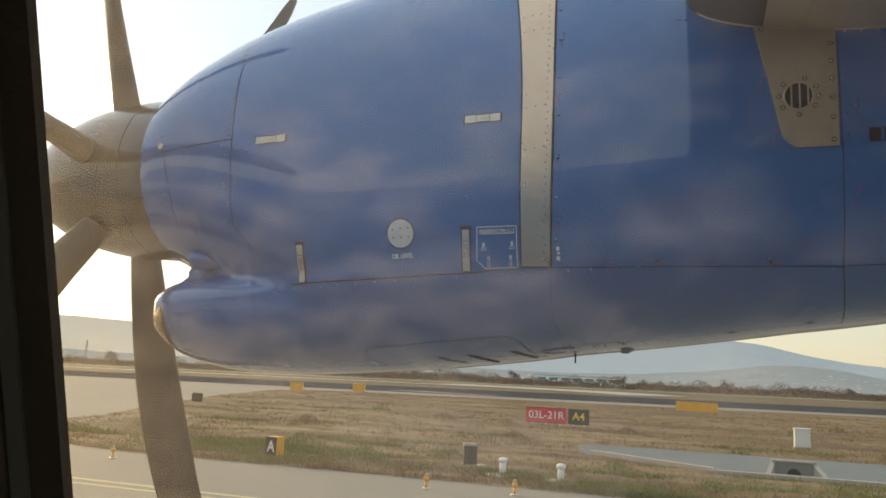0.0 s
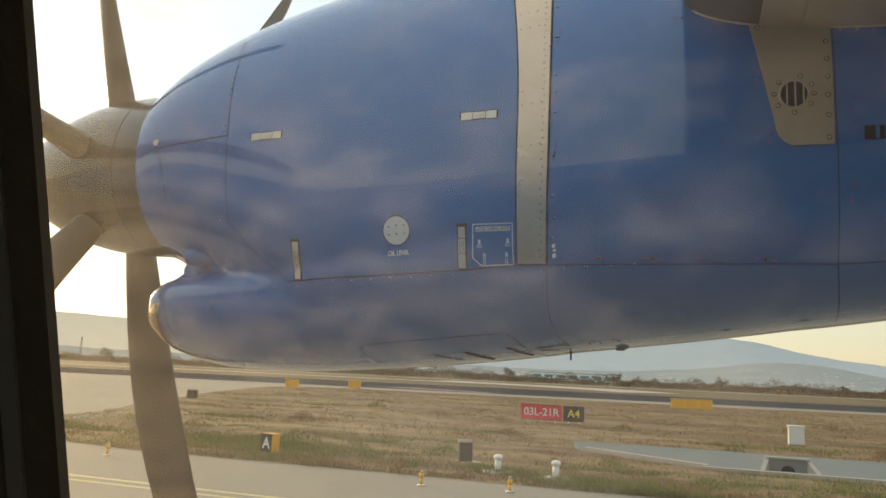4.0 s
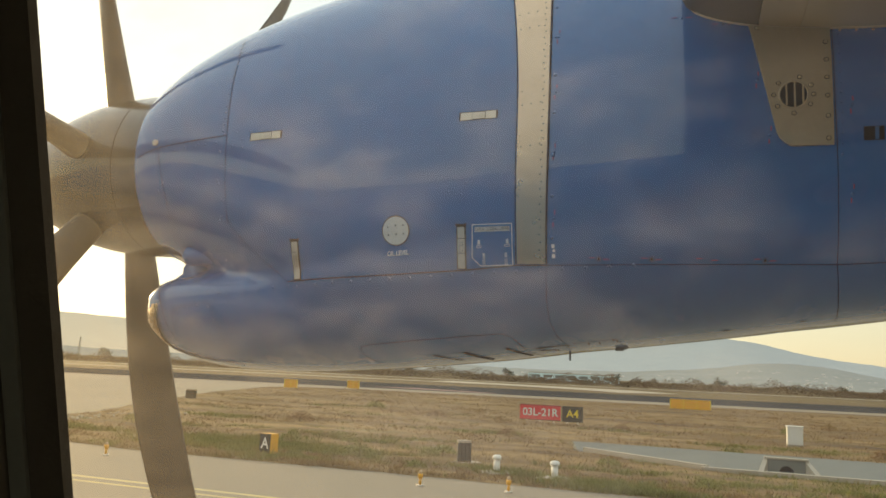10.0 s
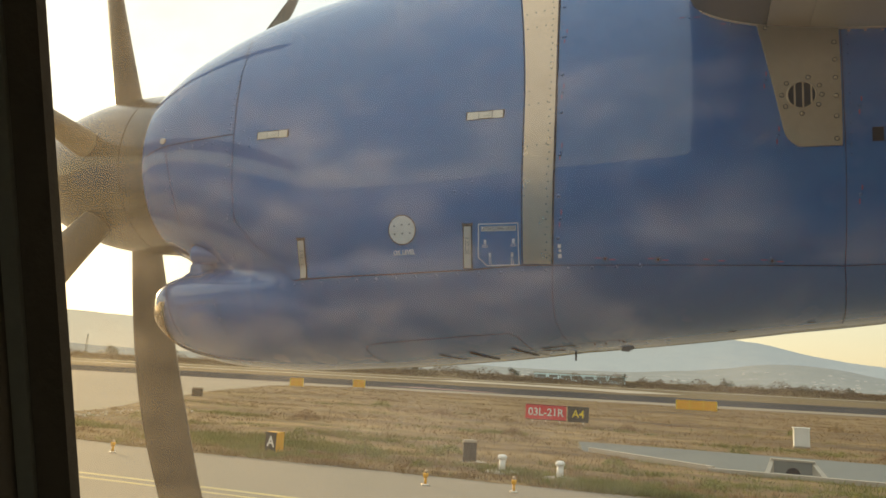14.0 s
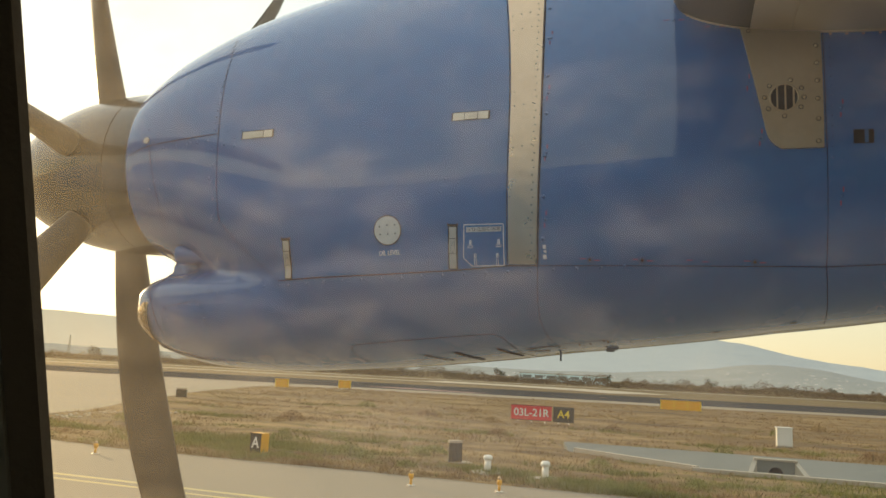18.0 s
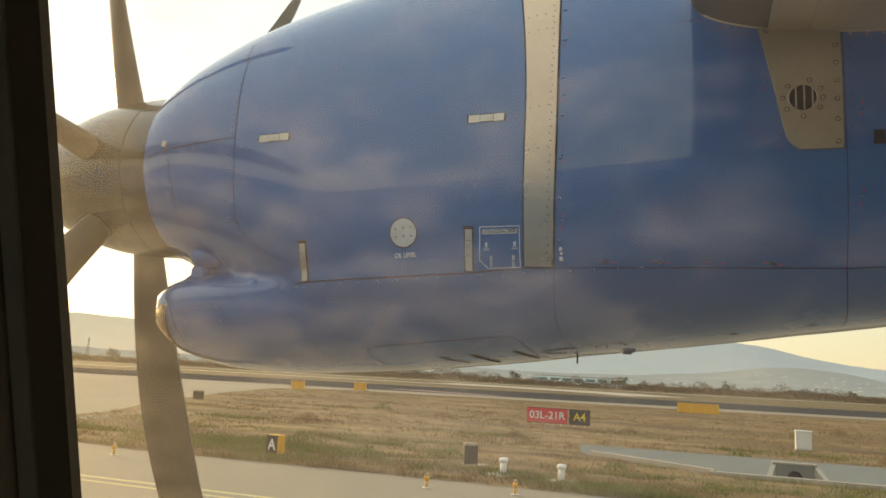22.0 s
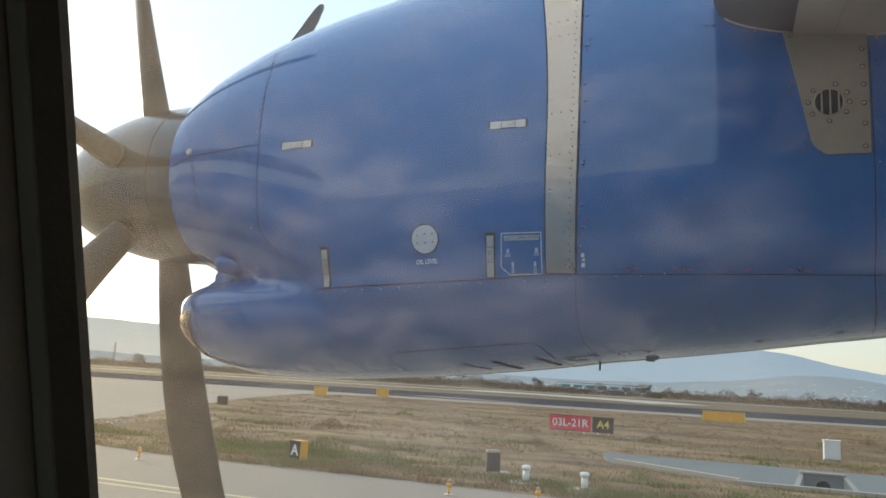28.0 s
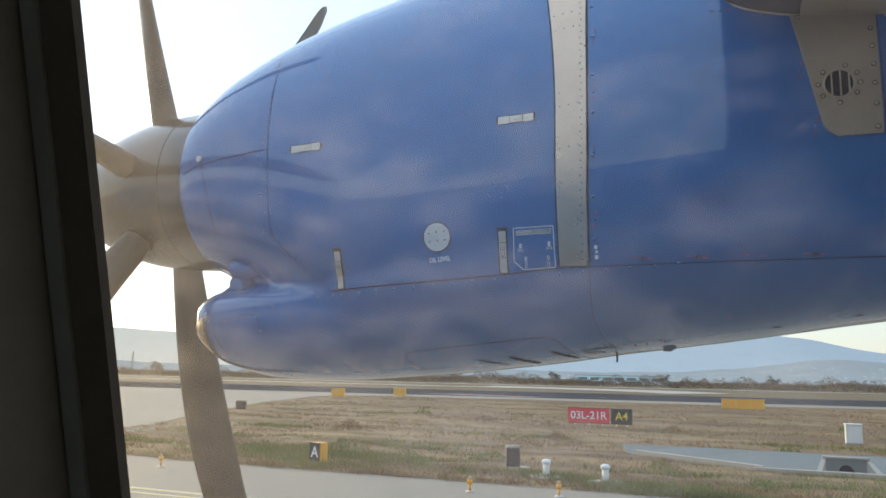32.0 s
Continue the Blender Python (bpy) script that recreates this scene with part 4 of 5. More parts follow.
def brown_spot():
    x, y = rng.uniform(-48, 42), 17 + 66 * rng.random() ** 1.7
    return (x, y) if inside_island(x, y) and patchy(x, y, 6.5, 21, -0.05) else None


def green_spot():
    x, y = rng.uniform(-30, 26), 17.6 + 30 * rng.random() ** 2.6
    return (x, y) if inside_island(x, y) and patchy(x, y, 4.5, 9, 0.04 + 0.02 * max(0, y - 21)) else None


def verge_spot():
    x = rng.uniform(-28, 30)
    y = island_lo(x) + 0.1 + 1.8 * rng.random() ** 1.6
    return (x, y) if inside_island(x, y) and patchy(x, y, 2.0, 33, -0.3) else None


tufts("straw_tufts", 24000, straw_spot, 0.16, 0.24, STRAW, "dry straw-coloured grass tufts")
tufts("brown_weeds", 7000, brown_spot, 0.18, 0.28, BROWN, "withered reddish-brown weeds")
tufts("green_weeds", 10000, green_spot, 0.18, 0.24, GREEN, "low green weeds in patches", 9)
tufts("verge_straw", 4000, verge_spot, 0.16, 0.12, STRAW, "dry grass along the edge of the concrete")


def verge_green():
    x = rng.uniform(-26, 24)
    y = island_lo(x) + 0.2 + 3.6 * rng.random() ** 1.5
    return (x, y) if inside_island(x, y) and patchy(x, y, 3.2, 57, 0.08) else None


tufts("verge_weeds", 5000, verge_green, 0.19, 0.20, GREEN, "green weeds along the edge of the concrete", 9)


def shrub(x, y, size, mat, label):
    """A low bush: a short stem and many small leaf blades in an uneven mound."""
    e = empty("shrub", (x, y, 0.02), label, "bush", "shrubs in the verge")
    bm = bmesh.new()
    bmesh.ops.create_cone(bm, segments=7, radius1=size * 0.06, radius2=size * 0.02, depth=size * 0.5, matrix=Matrix.Translation((0, 0, size * 0.25)))
    part("stem", bm, BARK, e)
    verts, faces = [], []
    for _ in range(600):
        a, u = rng.uniform(0, 6.28), rng.random() ** 0.5
        r = size * u * (0.75 + 0.35 * noise.noise(Vector((math.cos(a) * 2, math.sin(a) * 2, x))))
        z = size * 0.62 * math.sqrt(max(0.02, 1 - u * u)) * rng.uniform(0.35, 1.0)
        c = Vector((r * math.cos(a), r * math.sin(a), z))
        d = Vector((rng.uniform(-1, 1), rng.uniform(-1, 1), rng.uniform(0, 1))) * size * 0.08
        s = Vector((rng.uniform(-1, 1), rng.uniform(-1, 1), rng.uniform(-1, 1))) * size * 0.035
        b = len(verts)
        verts += [c - s, c + s, c + d]
        faces.append((b, b + 1, b + 2))
    me = bpy.data.meshes.new("leaves")
    me.from_pydata(verts, [], faces)
    me.materials.append(mat)
    new("leaves", me).parent = e
    return e


for x, y, s, g in ((-7.2, 21.5, 0.45, 1), (-2.2, 22.5, 0.5, 1), (-13.0, 24.0, 0.4, 1), (-3.5, 31, 0.4, 0), (-9.5, 40, 0.5, 0),
                   (5.0, 44, 0.8, 1), (-16, 29, 0.4, 0), (8, 52, 0.7, 0), (-10.2, 19.0, 0.35, 1), (-9.3, 19.6, 0.5, 1), (-6.6, 18.6, 0.4, 1), (-1.6, 18.7, 0.35, 1),
                   (0.4, 19.2, 0.5, 1), (-11.8, 18.9, 0.3, 1), (2.6, 19.0, 0.4, 1), (-15.5, 20.5, 0.4, 1)):
    shrub(x, y, s, GREEN if g else STRAW, "low green bush in dry grass" if g else "low straw-coloured dry bush in grass")

for k in range(20):
    x, y, s = rng.uniform(-22, 20), 19 + 34 * rng.random() ** 1.4, rng.uniform(0.28, 0.62)
    if inside_island(x, y) and not (-4.5 < x < 17 and 22.4 < y < 29) and math.hypot(x + 10.9, y - 18.8) > 1.5 and math.hypot(x + 5.9, y - 20.6) > 1.2:
        shrub(x, y, s * (1 + y / 90), (GREEN, BROWN)[k % 2], "low green bush in dry grass" if k % 2 == 0 else "low withered brown bush in dry grass")

verts, faces = [], []
for k in range(170):
    a, r = rng.uniform(1.9, 4.2), rng.uniform(0.0, 1.0)
    cx, cy = NOSE_X + 3.2 + (3.0 - 1.6 * r) * math.cos(a) * 1.05, 26.5 + (4.2 - 1.2 * r) * math.sin(a)
    size = rng.uniform(0.03, 0.11)
    b = len(verts)
    for dz, f in ((0.0, 1.0), (0.6, 0.8), (1.0, 0.25)):
        verts += [(cx + size * f * rng.uniform(0.7, 1.2) * math.cos(q * 1.2566), cy + size * f * rng.uniform(0.7, 1.2) * math.sin(q * 1.2566), 0.02 + size * dz) for q in range(5)]
    for ring in (0, 5):
        faces += [(b + ring + q, b + ring + (q + 1) % 5, b + ring + 5 + (q + 1) % 5, b + ring + 5 + q) for q in range(5)]
    faces.append(tuple(b + 10 + q for q in range(5)))
tagged(mesh_object("stones", verts, faces, CONC2), "pale loose stones at the end of the verge", "stones", kind="stuff")

# sloping concrete lining of a drain, with a culvert mouth
def lining(name, near, far, z0, z1, mat, label, category):
    """A wedge of concrete between a near line and a far line of (x, y)."""
    n = len(near)
    verts = [(x, y, z0) for x, y in near] + [(x, y, z1) for x, y in far] + [(x, y, -0.05) for x, y in near + far]
    faces = [(k, k + 1, n + k + 1, n + k) for k in range(n - 1)]
    rim = list(range(n)) + list(range(2 * n - 1, n - 1, -1))
    faces += [(a, b, b + 2 * n, a + 2 * n) for a, b in zip(rim, rim[1:] + rim[:1])]
    return tagged(mesh_object(name, verts, faces, mat), label, category, kind="structure")


lining("drain_slab", [(-3.6, 26.4), (-2.0, 25.4), (0.6, 23.5), (1.5, 23.4), (16.0, 23.6)], [(-3.9, 27.4), (-2.0, 27.5), (0.6, 27.6), (1.5, 27.6), (16.0, 28.0)], 0.08, 0.30, SLAB,
       "sloping grey concrete lining of a drain", "slab")
lining("slab_kerb", [(-3.4, 26.2), (0.4, 23.4)], [(-3.35, 26.3), (0.5, 23.5)], 0.22, 0.23, CONC2, "low pale kerb along the drain", "kerb")
lining("slab_kerb", [(0.3, 23.3), (16.0, 23.4)], [(0.3, 23.42), (16.0, 23.52)], 0.18, 0.19, CONC2, "low pale kerb along the drain", "kerb")
culvert = empty("culvert", (2.6, 23.85, 0.02), "pale concrete culvert mouth with two wing walls", "culvert")
bm = bmesh.new()
add_box(bm, (-0.50, 0.42, 0.0), (0.50, 0.55, 0.44), 0.01)
part("headwall", bm, SLAB, culvert)
bm = bmesh.new()
add_box(bm, (-0.58, 0.38, 0.44), (0.58, 0.60, 0.49), 0.01)
part("coping", bm, CONC2, culvert)
for side in (-1, 1):
    low = [(0.70, -0.40), (0.84, -0.40), (0.60, 0.5), (0.48, 0.5)]
    verts = [(side * x, y, 0.0) for x, y in low] + [(side * x, y, 0.08 if y < 0 else 0.44) for x, y in low]
    mesh_object("wing_wall", verts, [(0, 1, 2, 3), (4, 5, 6, 7), (0, 1, 5, 4), (1, 2, 6, 5), (2, 3, 7, 6), (3, 0, 4, 7)], CONC2, culvert)
# the pipe has no depth: its shade is a black half-disc
mesh_object("pipe_mouth", [(0.19 * math.cos(math.pi * k / 12), 0.415, 0.08 + 0.19 * math.sin(math.pi * k / 12)) for k in range(13)], [tuple(range(13))], SEAM, culvert, "flat black half-disc for the shade in the pipe mouth")

# faded red and white paint on the runway, and the pale tip of an apron behind it
PINK = material("faded_red_marking", (0.30, 0.17, 0.16), 0.85, tint=(0.24, 0.20, 0.19), scale=0.5, amount=0.8)
sheet("runway_marking", [(-40, 95), (-36, 100), (-23, 96), (-25, 93.5)], 0.030, PINK, "faded red paint patch on the runway", "marking")
sheet("far_apron", [(-60, 196), (-13, 190), (-2, 172), (-13, 150), (-20, 160), (-60, 178)], 0.026, CONC2, "pale concrete tip of a far apron", "apron")

# yellow guide lines on the concrete
def painted(name, pts, width, label):
    verts = []
    for k, (x, y) in enumerate(pts):
        a, b = Vector(pts[max(0, k - 1)]), Vector(pts[min(len(pts) - 1, k + 1)])
        d = (b - a).normalized() * width / 2
        verts += [(x - d.y, y + d.x, 0.016), (x + d.y, y - d.x, 0.016)]
    ob = mesh_object(name, verts, [(2 * k, 2 * k + 1, 2 * k + 3, 2 * k + 2) for k in range(len(pts) - 1)], YLINE)
    return tagged(ob, label, "marking", kind="structure")


curve_pts = [(60, 12.9), (20, 12.9), (0, 13.0), (-14, 13.2), (-30, 13.6), (-60, 14.6)]
painted("guide_line", curve_pts, 0.16, "faded yellow taxi guide line")
painted("guide_line", [(x, y - 0.45) for x, y in curve_pts], 0.12, "faded yellow taxi guide line")


# ---- airfield signs and lights ----
def board(name, x, y, w, h, thick, mat, face_yaw, text, letter, letter_mat, label, legs=3, lift=0.14, group="", second=None):
    """A lit guidance sign: box on short legs, with a raised rim and lettering on its face."""
    e = new(name)
    e.matrix_world = pose(x, y, 0.03, 0, 0, face_yaw)
    tagged(e, label, "sign", group)
    bm = bmesh.new()
    add_box(bm, (-w / 2, -thick / 2, lift), (w / 2, thick / 2, lift + h), 0.012)
    part("sign_box", bm, mat, e)
    for zz in (lift, lift + h - 0.03):
        bm = bmesh.new()
        add_box(bm, (-w / 2 - 0.012, -thick / 2 - 0.015, zz), (w / 2 + 0.012, -thick / 2 - 0.002, zz + 0.03), 0.004)
        part("rim", bm, BLACKSIGN if text else mat, e)
    for k in range(legs):
        lx = -w / 2 + w * (k + 0.5) / legs
        bm = bmesh.new()
        add_box(bm, (lx - 0.03, -0.03, 0), (lx + 0.03, 0.03, lift + 0.01), 0.004)
        add_box(bm, (lx - 0.08, -0.08, 0), (lx + 0.08, 0.08, 0.02), 0.004)
        part("leg", bm, LATCH, e)
        if not text:
            bm = bmesh.new()
            add_box(bm, (lx + w / legs / 2 - 0.03, -thick / 2 - 0.02, lift), (lx + w / legs / 2 + 0.03, -thick / 2 - 0.003, lift + h), 0.004)
            part("rib", bm, SIGNYEL, e)
    if not text:
        bm = bmesh.new()
        add_box(bm, (-w / 2 - 0.03, -thick / 2 - 0.02, lift), (-w / 2 + 0.03, -thick / 2 - 0.003, lift + h), 0.004)
        part("rib", bm, SIGNYEL, e)
    if text:
        tv, tf = text_verts(text, letter, 0.008)
        mesh_object("lettering", [(v.x, -thick / 2 - 0.004, lift + h / 2 + v.y) for v in tv], tf, letter_mat, e)
    return e


board("runway_sign", -7.6, 41.0, 2.15, 0.80, 0.16, REDSIGN, 4, "03L-21R", 0.55, SIGNWHITE, "red runway sign with white lettering on short legs", 3)
board("taxiway_sign", -5.9, 41.1, 1.08, 0.80, 0.16, BLACKSIGN, 4, "A4", 0.55, SIGNYEL, "black taxiway sign with yellow lettering on short legs", 2)
board("yellow_board", 0.0, 74.0, 3.5, 0.85, 0.2, YELLOW, 4, "", 0, None, "long orange-yellow airfield board with pale ribs", 3, 0.1)
board("yellow_sign", -37.6, 68.2, 1.3, 0.8, 0.2, YELLOW, 8, "", 0, None, "small orange-yellow sign beside the runway", 2, 0.15, "signs beside the runway")
board("yellow_sign", -34.8, 76.9, 1.3, 0.8, 0.2, YELLOW, 8, "", 0, None, "small orange-yellow sign beside the runway", 2, 0.15, "signs beside the runway")
letter_sign = board("letter_sign", -10.9, 18.8, 0.42, 0.52, 0.30, YELLOW, -14, "A", 0.40, SIGNWHITE, "small yellow sign box with a white letter on a black face", 2, 0.05)
bm = bmesh.new()
add_box(bm, (-0.20, -0.153, 0.08), (0.20, -0.148, 0.54), 0.001)
part("face", bm, BLACKSIGN, letter_sign, "black sign face")


def ribbed_sign(x, y, yaw, wide):
    """A guidance sign from behind: dark ribbed back under a pale lid."""
    e = new("sign_back")
    e.matrix_world = pose(x, y, 0.03, 0, 0, yaw)
    tagged(e, "dark ribbed back of a small sign with a pale top", "sign", "signs seen from behind")
    for nm, lo, hi, mat in (("back_panel", (-wide / 2, -0.05, 0.06), (wide / 2, 0.12, 0.56), BLACKSIGN), ("lid", (-wide / 2 - 0.02, -0.09, 0.56), (wide / 2 + 0.02, 0.14, 0.62), CONC2),
                            ("pad", (-wide / 2 - 0.1, -0.25, 0.0), (wide / 2 + 0.3, 0.3, 0.05), CONC2)):
        bm = bmesh.new()
        add_box(bm, lo, hi, 0.008)
        part(nm, bm, mat, e)
    for k in range(4):
        bm = bmesh.new()
        lx = -wide / 2 + wide * k / 3
        add_box(bm, (lx - 0.025, -0.09, 0.05), (lx + 0.025, -0.052, 0.56), 0.004)
        part("rib", bm, BLACK, e)
    return e


ribbed_sign(-5.9, 20.6, 30, 0.32)
ribbed_sign(-29.5, 41.0, 12, 0.6)

cab = empty("electric_cabinet", (4.2, 36.0, 0.06), "small white roadside electric cabinet in dry grass", "cabinet")
for nm, lo, hi, mat in (("body", (-0.3, -0.25, 0.08), (0.3, 0.25, 0.8), WHITE), ("plinth", (-0.33, -0.28, 0), (0.33, 0.28, 0.08), CONC2), ("lid", (-0.34, -0.29, 0.8), (0.34, 0.29, 0.84), WHITE),
                        ("door", (-0.25, -0.262, 0.13), (0.25, -0.25, 0.76), WHITE)):
    bm = bmesh.new()
    add_box(bm, lo, hi, 0.01)
    part(nm, bm, mat, cab)


def edge_light(x, y):
    e = empty("taxiway_light", (x, y, 0.012), "small elevated taxiway edge light on the concrete", "light", "taxiway edge lights")
    for nm, prof, mat in (("base", [(0, 0.09), (0.02, 0.09), (0.03, 0.04)], LATCH), ("stem", [(0.03, 0.03), (0.16, 0.03)], YELLOW), ("head", [(0.16, 0.05), (0.24, 0.06), (0.26, 0.05)], YELLOW),
                          ("lens", [(0.26, 0.04), (0.31, 0.035), (0.33, 0.015)], BEIGE)):
        n = 12
        verts = [(r * math.cos(2 * math.pi * k / n), r * math.sin(2 * math.pi * k / n), z) for z, r in prof for k in range(n)]
        mesh_object(nm, verts, grid_faces(len(prof), n, True) + [tuple(range(n)), tuple(range(len(verts) - n, len(verts)))], mat, e, smooth=True)
    return e


first = edge_light(-5.6, 16.2)
for x, y in ((-3.7, 16.5), (-14.0, 16.2)):
    copy_thing(first, pose(x, y, 0.012))



def marker_post(x, y):
    """A short white post with a domed cap on a round concrete pad."""
    e = empty("marker_post", (x, y, 0.03), "short white post with a cap on a round pad", "post", "white marker posts in the verge")
    for nm, prof, mat in (("pad", [(0, 0.46), (0.06, 0.44), (0.075, 0.38), (0.085, 0.12)], CONC2), ("post", [(0.07, 0.085), (0.36, 0.08)], SIGNWHITE),
                          ("cap", [(0.35, 0.085), (0.36, 0.115), (0.43, 0.115), (0.46, 0.08), (0.47, 0.03)], SIGNWHITE)):
        n = 16
        verts = [(r * math.cos(2 * math.pi * k / n), r * math.sin(2 * math.pi * k / n), z) for z, r in prof for k in range(n)]
        mesh_object(nm, verts, grid_faces(len(prof), n, True) + [tuple(range(n)), tuple(range(len(verts) - n, len(verts)))], mat, e, smooth=True)
    return e


post = marker_post(-4.6, 19.1)
copy_thing(post, pose(-3.1, 18.8, 0.03))

# ---- bushes, trees and the far land ----
def leaf_cloud(count, place, size, mat, name, label, category, kind="stuff"):
    verts, faces = [], []
    for _ in range(count):
        c, s = place()
        u = Vector((rng.uniform(-1, 1), rng.uniform(-1, 1), rng.uniform(-1, 1))).normalized() * s * size
        v = Vector((rng.uniform(-1, 1), rng.uniform(-1, 1), rng.uniform(-1, 1))).normalized() * s * size
        b = len(verts)
        verts += [c - u, c + u, c + v]
        faces.append((b, b + 1, b + 2))
    me = bpy.data.meshes.new(name)
    me.from_pydata(verts, [], faces)
    me.materials.append(mat)
    return tagged(new(name, me), label, category, kind=kind)


def hedge_place():
    x = rng.uniform(-340, 140)
    y = strip_y(252, x) + 16 * rng.random()
    top = 1.7 + 1.8 * max(0.0, noise.noise(Vector((x * 0.05, y * 0.03, 2)))) + 3.6 * max(0.0, noise.noise(Vector((x * 0.22, y * 0.12, 4)))) + 0.8 * noise.noise(Vector((x * 0.7, y * 0.4, 7)))
    z = max(0.3, top) * rng.random() ** 0.6
    return Vector((x, y, z)), rng.uniform(0.5, 1.2)


leaf_cloud(100000, hedge_place, 0.27, BUSH, "scrub_belt", "belt of brown autumn scrub along the perimeter", "bushes")


def far_tree(x, y, h):
    e = empty("tree", (x, y, 0), "small dark tree standing above the scrub", "tree", "trees in the scrub")
    bm = bmesh.new()
    bmesh.ops.create_cone(bm, segments=8, radius1=0.22, radius2=0.08, depth=h * 0.6, matrix=Matrix.Translation((0, 0, h * 0.3)))
    part("trunk", bm, BARK, e)
    verts, faces = [], []
    blobs = [(rng.uniform(-0.3, 0.3) * h, rng.uniform(-0.3, 0.3) * h, h * rng.uniform(0.45, 0.85), h * rng.uniform(0.14, 0.26)) for _ in range(9)]
    for _ in range(420):
        bx, by, bz, br = rng.choice(blobs)
        d = Vector((rng.gauss(0, 1), rng.gauss(0, 1), rng.gauss(0, 0.8))).normalized() * br * rng.random() ** 0.4
        c = Vector((bx, by, bz)) + d
        u = Vector((rng.uniform(-1, 1), rng.uniform(-1, 1), rng.uniform(-1, 1))) * h * 0.05
        v = Vector((rng.uniform(-1, 1), rng.uniform(-1, 1), rng.uniform(-1, 1))) * h * 0.05
        b = len(verts)
        verts += [c - u, c + u, c + v]
        faces.append((b, b + 1, b + 2))
    me = bpy.data.meshes.new("crown")
    me.from_pydata(verts, [], faces)
    me.materials.append(TREE)
    new("crown", me).parent = e


for x, y, h in ((-60, 262, 5.2), (-24, 268, 4.6), (10, 276, 5.0), (-140, 236, 6.0), (-200, 226, 5.5), (48, 280, 4.2), (-95, 258, 4.5), (-180, 232, 5)):
    far_tree(x, y, h)

mast = empty("lattice_mast", (-564, 600, 0), "thin grey lattice mast far beyond the runway", "mast")
for sx, sy in ((-1, -1), (1, -1), (1, 1), (-1, 1)):
    verts = [(sx * w + dx, sy * w + dy, z) for z, w in ((0.0, 0.9), (19.0, 0.25)) for dx, dy in ((-0.12, -0.12), (0.12, -0.12), (0.12, 0.12), (-0.12, 0.12))]
    mesh_object("leg", verts, grid_faces(2, 4, True), SLAB, mast)
for k in range(6):
    bm = bmesh.new()
    w = 0.9 - 0.65 * (2 + 3 * k) / 19
    add_box(bm, (-w, -w, 2 + 3 * k), (w, w, 2.2 + 3 * k))
    part("brace", bm, SLAB, mast)

hall = empty("airport_hall", (-60, 420, 0), "long low pale-blue hall behind the scrub", "building")
bm = bmesh.new()
add_box(bm, (-24, -6, 0), (24, 6, 4.0), 0.1)
part("hall_wall", bm, HALL, hall)
bm = bmesh.new()
add_box(bm, (-24.6, -6.6, 4.0), (24.6, 6.6, 4.4), 0.1)
part("hall_roof", bm, CONC2, hall)
for k in range(7):
    bm = bmesh.new()
    add_box(bm, (-22 + 6.4 * k, -6.15, 1.8), (-17.4 + 6.4 * k, -5.98, 3.2), 0.02)
    part("hall_window", bm, SLAB, hall)


def ridge(name, dist, profile, rough, mat, label, depth=900):
    """A far ridge seen over azimuths from -75 to 60 degrees; profile: (azimuth, elevation) in degrees."""
    az_list, el_list = [p[0] for p in profile], [p[1] for p in profile]
    n, rows = 320, 7
    verts = []
    for r in range(rows):
        f = r / (rows - 1)
        for i in range(n):
            az = -75 + 135 * i / (n - 1)
            el = bend(az, az_list, el_list) + rough * (noise.noise(Vector((az * 0.35, dist * 0.01, 0))) + 0.5 * noise.noise(Vector((az * 1.1, dist * 0.01, 3))))
            d = dist - depth * (1 - f)
            h = max(2.0, dist * math.tan(radians(max(el, 0.03)))) * f ** 1.4 * (1 + 0.10 * (1 - f) * noise.noise(Vector((az * 0.8, f * 4, dist))))
            verts.append((d * math.sin(radians(az)), d * math.cos(radians(az)), h - 0.5))
    return tagged(mesh_object(name, verts, grid_faces(rows, n), mat, smooth=True), label, "hills", kind="structure")


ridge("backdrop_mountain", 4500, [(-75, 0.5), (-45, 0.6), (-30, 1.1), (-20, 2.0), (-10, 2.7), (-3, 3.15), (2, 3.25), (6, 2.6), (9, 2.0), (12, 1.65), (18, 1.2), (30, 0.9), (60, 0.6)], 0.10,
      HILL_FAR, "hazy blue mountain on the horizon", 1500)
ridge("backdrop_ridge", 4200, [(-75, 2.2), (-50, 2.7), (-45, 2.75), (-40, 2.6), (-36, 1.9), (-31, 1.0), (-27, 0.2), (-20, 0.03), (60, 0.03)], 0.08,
      HILL_SUN, "mountain in an even golden haze colour towards the sun", 1400)
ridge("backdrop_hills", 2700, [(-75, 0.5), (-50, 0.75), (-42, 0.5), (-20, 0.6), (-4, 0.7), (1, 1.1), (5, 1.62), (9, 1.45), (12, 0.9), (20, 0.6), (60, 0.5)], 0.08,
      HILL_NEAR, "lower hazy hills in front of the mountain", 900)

bm_v, bm_f = [], []
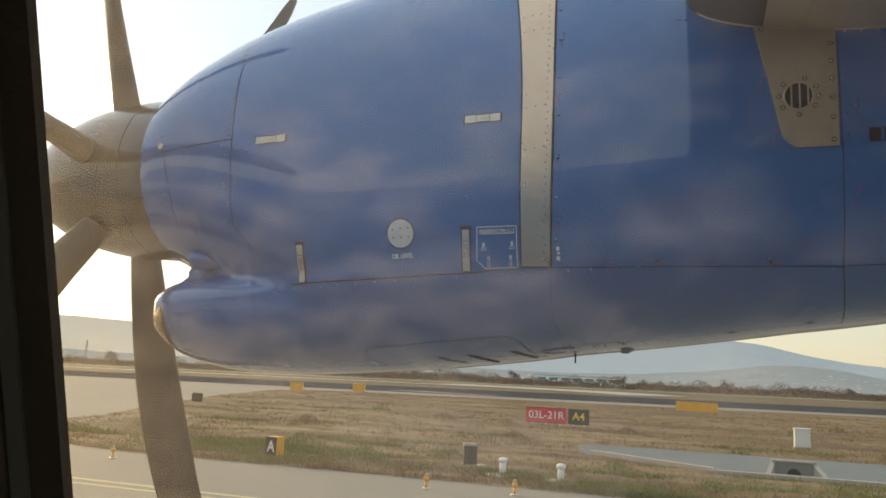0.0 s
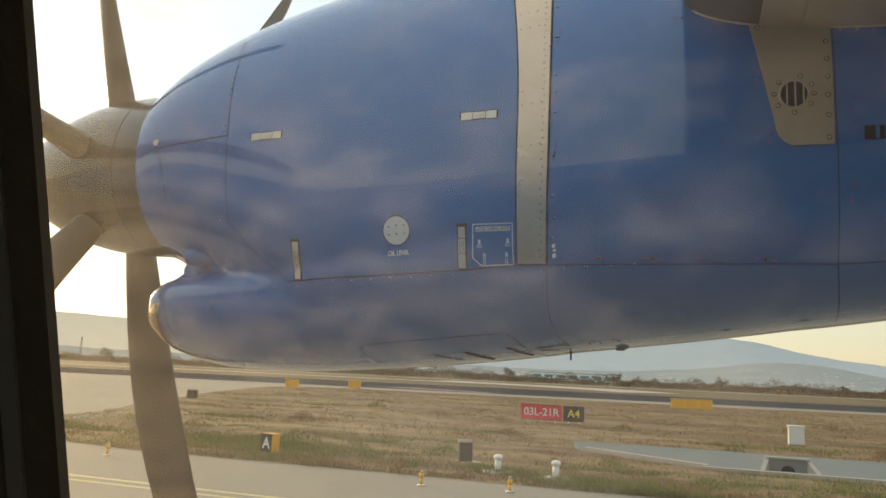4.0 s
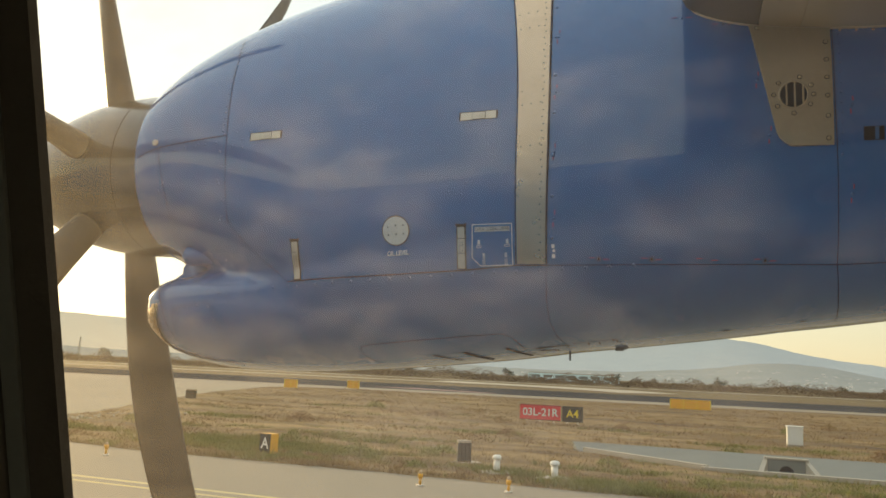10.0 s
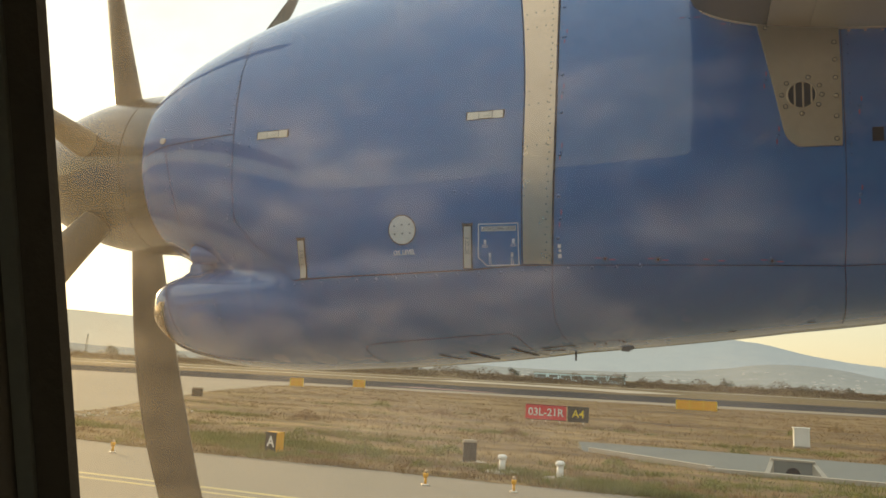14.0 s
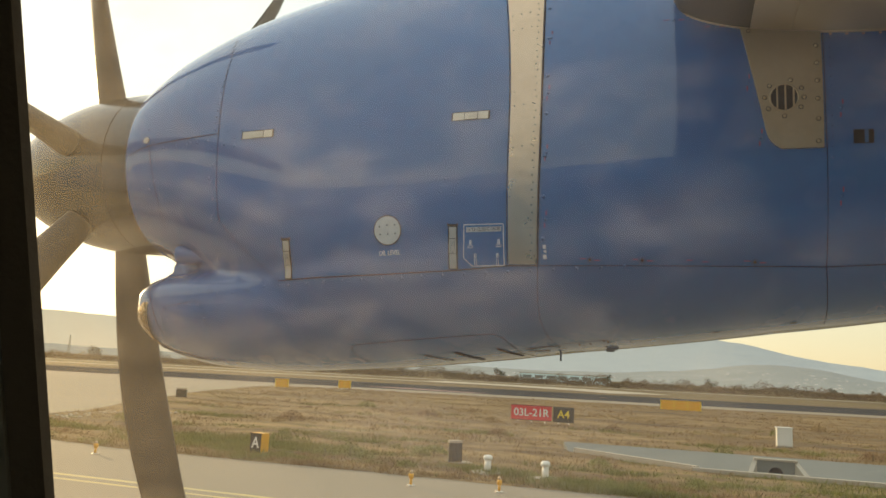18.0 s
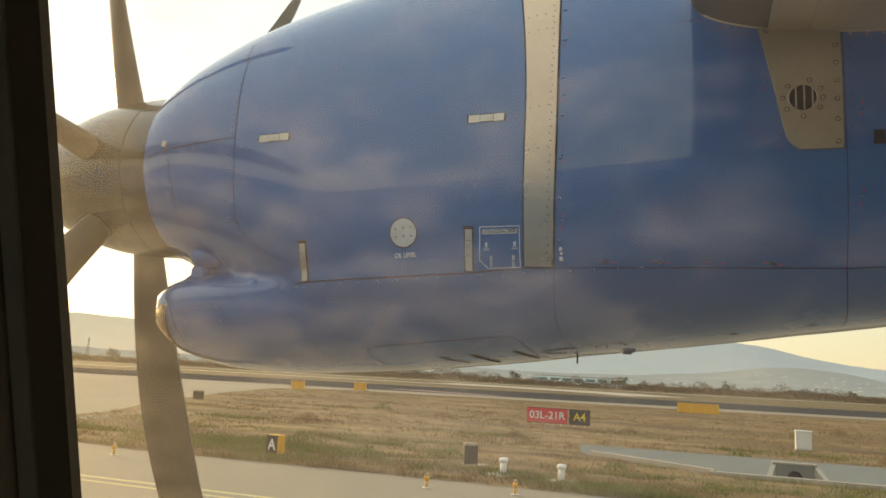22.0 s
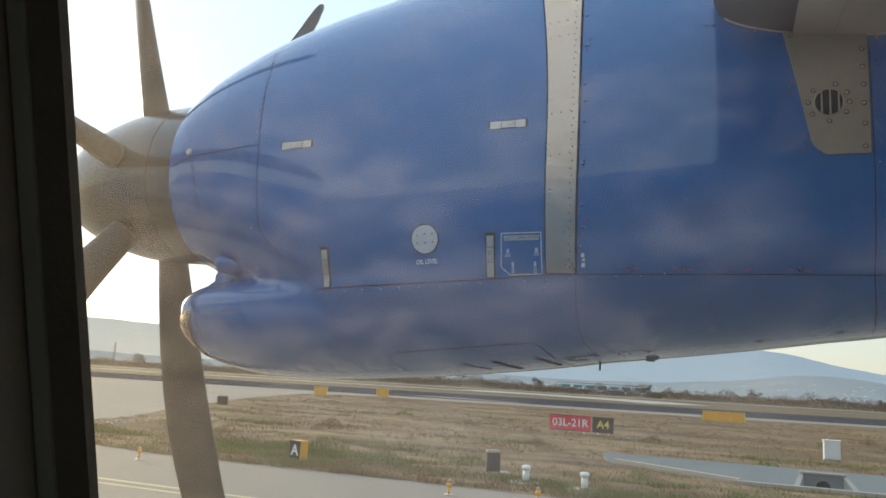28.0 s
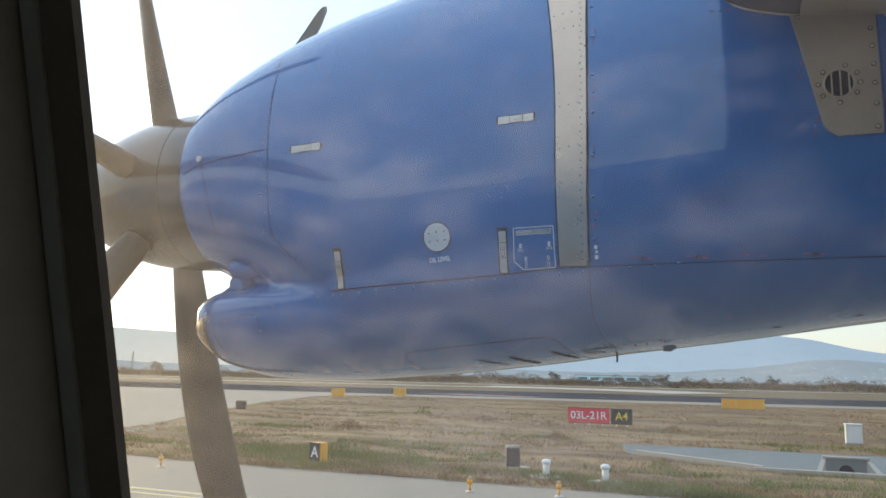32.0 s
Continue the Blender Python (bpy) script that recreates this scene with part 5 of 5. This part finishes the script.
for _ in range(110):
    az = rng.choice((rng.gauss(7, 4), rng.gauss(-2, 6), rng.gauss(11, 2)))
    d = rng.uniform(1850, 2450)
    f = 1 - (2700 - d) / 900
    el = bend(az, [-75, -20, -4, 1, 5, 9, 12, 20, 60], [0.5, 0.6, 0.7, 1.1, 1.62, 1.45, 0.9, 0.6, 0.5])
    z = 2700 * math.tan(radians(el)) * f ** 1.4 - 3
    x, y, w, h = d * math.sin(radians(az)), d * math.cos(radians(az)), rng.uniform(2, 4.5), rng.uniform(3, 4.5)
    b = len(bm_v)
    bm_v += [(x + sx * w, y + sy * w * 0.6, z + sz * h) for sz in (0, 1) for sx, sy in ((-1, -1), (1, -1), (1, 1), (-1, 1))]
    bm_f += [(b, b + 1, b + 5, b + 4), (b + 1, b + 2, b + 6, b + 5), (b + 2, b + 3, b + 7, b + 6), (b + 3, b, b + 4, b + 7), (b + 4, b + 5, b + 6, b + 7)]
town = mesh_object("hillside_town", bm_v, bm_f, TOWN)
tagged(town, "scattered pale houses on the hazy hillside", "houses", kind="stuff")

# ---- fuselage round the camera ----
FY, FZ, FR = -1.21, 2.2, 1.43
fuselage = empty("fuselage", (0, FY, FZ), "dark-blue aircraft fuselage skin around the cabin", "fuselage", kind="structure")
ns, nx = 96, 73
verts, faces = [], []
for i in range(nx):
    X = -9 + 18 * i / (nx - 1)
    r = FR * (1 - 0.25 * max(0, (-X - 6.5) / 2.5) ** 2)
    verts += [(X, r * math.cos(2 * math.pi * k / ns), r * math.sin(2 * math.pi * k / ns)) for k in range(ns)]
for q in grid_faces(nx, ns, True):
    c = sum((Vector(verts[v]) for v in q), Vector()) / 4
    # unseen openings added opposite, so that daylight reaches the window frame
    far_opening = c.y < 0 and abs(c.z - 0.35) < 0.24 and round(abs(c.x) / 0.25) % 3 != 0
    if not (abs(c.x) < 0.27 and c.y > 0 and abs(c.z - 0.32) < 0.30) and not far_opening:
        faces.append(q)
mesh_object("fuselage_skin", verts, faces, HULL, fuselage, smooth=True)
# unseen pale lining, added to bounce daylight onto the window frame
lining_v, lining_f = [], []
for i in range(nx):
    X = -6.4 + 15.2 * i / (nx - 1)
    lining_v += [(X, 1.36 * math.cos(2 * math.pi * k / ns), 1.36 * math.sin(2 * math.pi * k / ns)) for k in range(ns)]
for q in grid_faces(nx, ns, True):
    c = sum((Vector(lining_v[v]) for v in q), Vector()) / 4
    if not (abs(c.x) < 0.5 and c.y > 0 and abs(c.z - 0.3) < 0.42) and not (c.y < 0 and abs(c.z - 0.35) < 0.24 and round(abs(c.x) / 0.25) % 3 != 0):
        lining_f.append(q)
mesh_object("cabin_lining", lining_v, lining_f, LINER, fuselage, "unseen pale grey cabin lining that bounces light inside", True)
for x in (-9, 9):
    r = FR if x > 0 else FR * 0.75
    mesh_object("bulkhead", [(x, r * math.cos(2 * math.pi * k / 48), r * math.sin(2 * math.pi * k / 48)) for k in range(48)], [tuple(range(48))], LINER, fuselage)

WIN = pose(0, 0.15, 2.52, 13, -1.6, 0)
window = new("window_1")
window.matrix_world = WIN
tagged(window, "black-framed cabin window with a smeared acrylic pane", "window", kind="structure")


def rounded(l, r, b, t, rad, n=10):
    out = []
    for cx, cz, a0 in ((r - rad, t - rad, 0), (l + rad, t - rad, 90), (l + rad, b + rad, 180), (r - rad, b + rad, 270)):
        out += [(cx + rad * math.cos(radians(a0 + 90 * k / n)), cz + rad * math.sin(radians(a0 + 90 * k / n))) for k in range(n + 1)]
    return out


def ring_part(name, loops, mat, label=""):
    """Loops (grow, y): the opening's outline grown outwards, set at a depth."""
    verts = []
    for grow, y in loops:
        verts += [(x, y, z) for x, z in rounded(WL - grow, WR + grow, WB - grow, WT + grow, 0.075 + grow)]
    n = len(verts) // len(loops)
    return mesh_object(name, verts, grid_faces(len(loops), n, True), mat, window, label, False)


WL, WR, WB, WT = -0.1492, 0.115, -0.18, 0.18
ring_part("window_frame", [(0.03, 0.026), (0.0125, 0.012), (0.0, 0.0), (0.001, -0.002), (0.0105, -0.003), (0.0115, -0.001)], FRAME)
ring_part("window_seal", [(0.0105, -0.001), (0.0112, -0.0035), (0.0155, -0.0045), (0.0165, -0.002)], SEAL, "grey rubber window seal")
ring_part("window_reveal", [(0.0155, -0.002), (0.017, -0.006), (0.028, -0.05), (0.035, -0.075)], FRAME)
ring_part("outer_frame", [(0.029, 0.025), (0.035, 0.03), (0.12, 0.03), (0.12, 0.0)], HULL)
pv = rounded(WL - 0.028, WR + 0.028, WB - 0.028, WT + 0.028, 0.103)
pane = mesh_object("pane", [(x, 0.0245, z) for x, z in pv], [tuple(range(len(pv)))], PANE, window, "smeared and scratched clear acrylic pane with golden sun glare tinted in")
pane.visible_shadow = False
wall_v = []
for x, z in rounded(WL - 0.035, WR + 0.035, WB - 0.035, WT + 0.035, 0.11):
    wall_v.append((x, -0.075, z))
for x, z in rounded(-0.6, 0.6, -0.45, 0.40, 0.11):
    wall_v.append((x, -0.075, z))
wall = mesh_object("cabin_wall", wall_v, grid_faces(2, len(wall_v) // 2, True), LINER)
wall.matrix_world = WIN
tagged(wall, "grey cabin wall liner around the window", "wall", kind="structure")
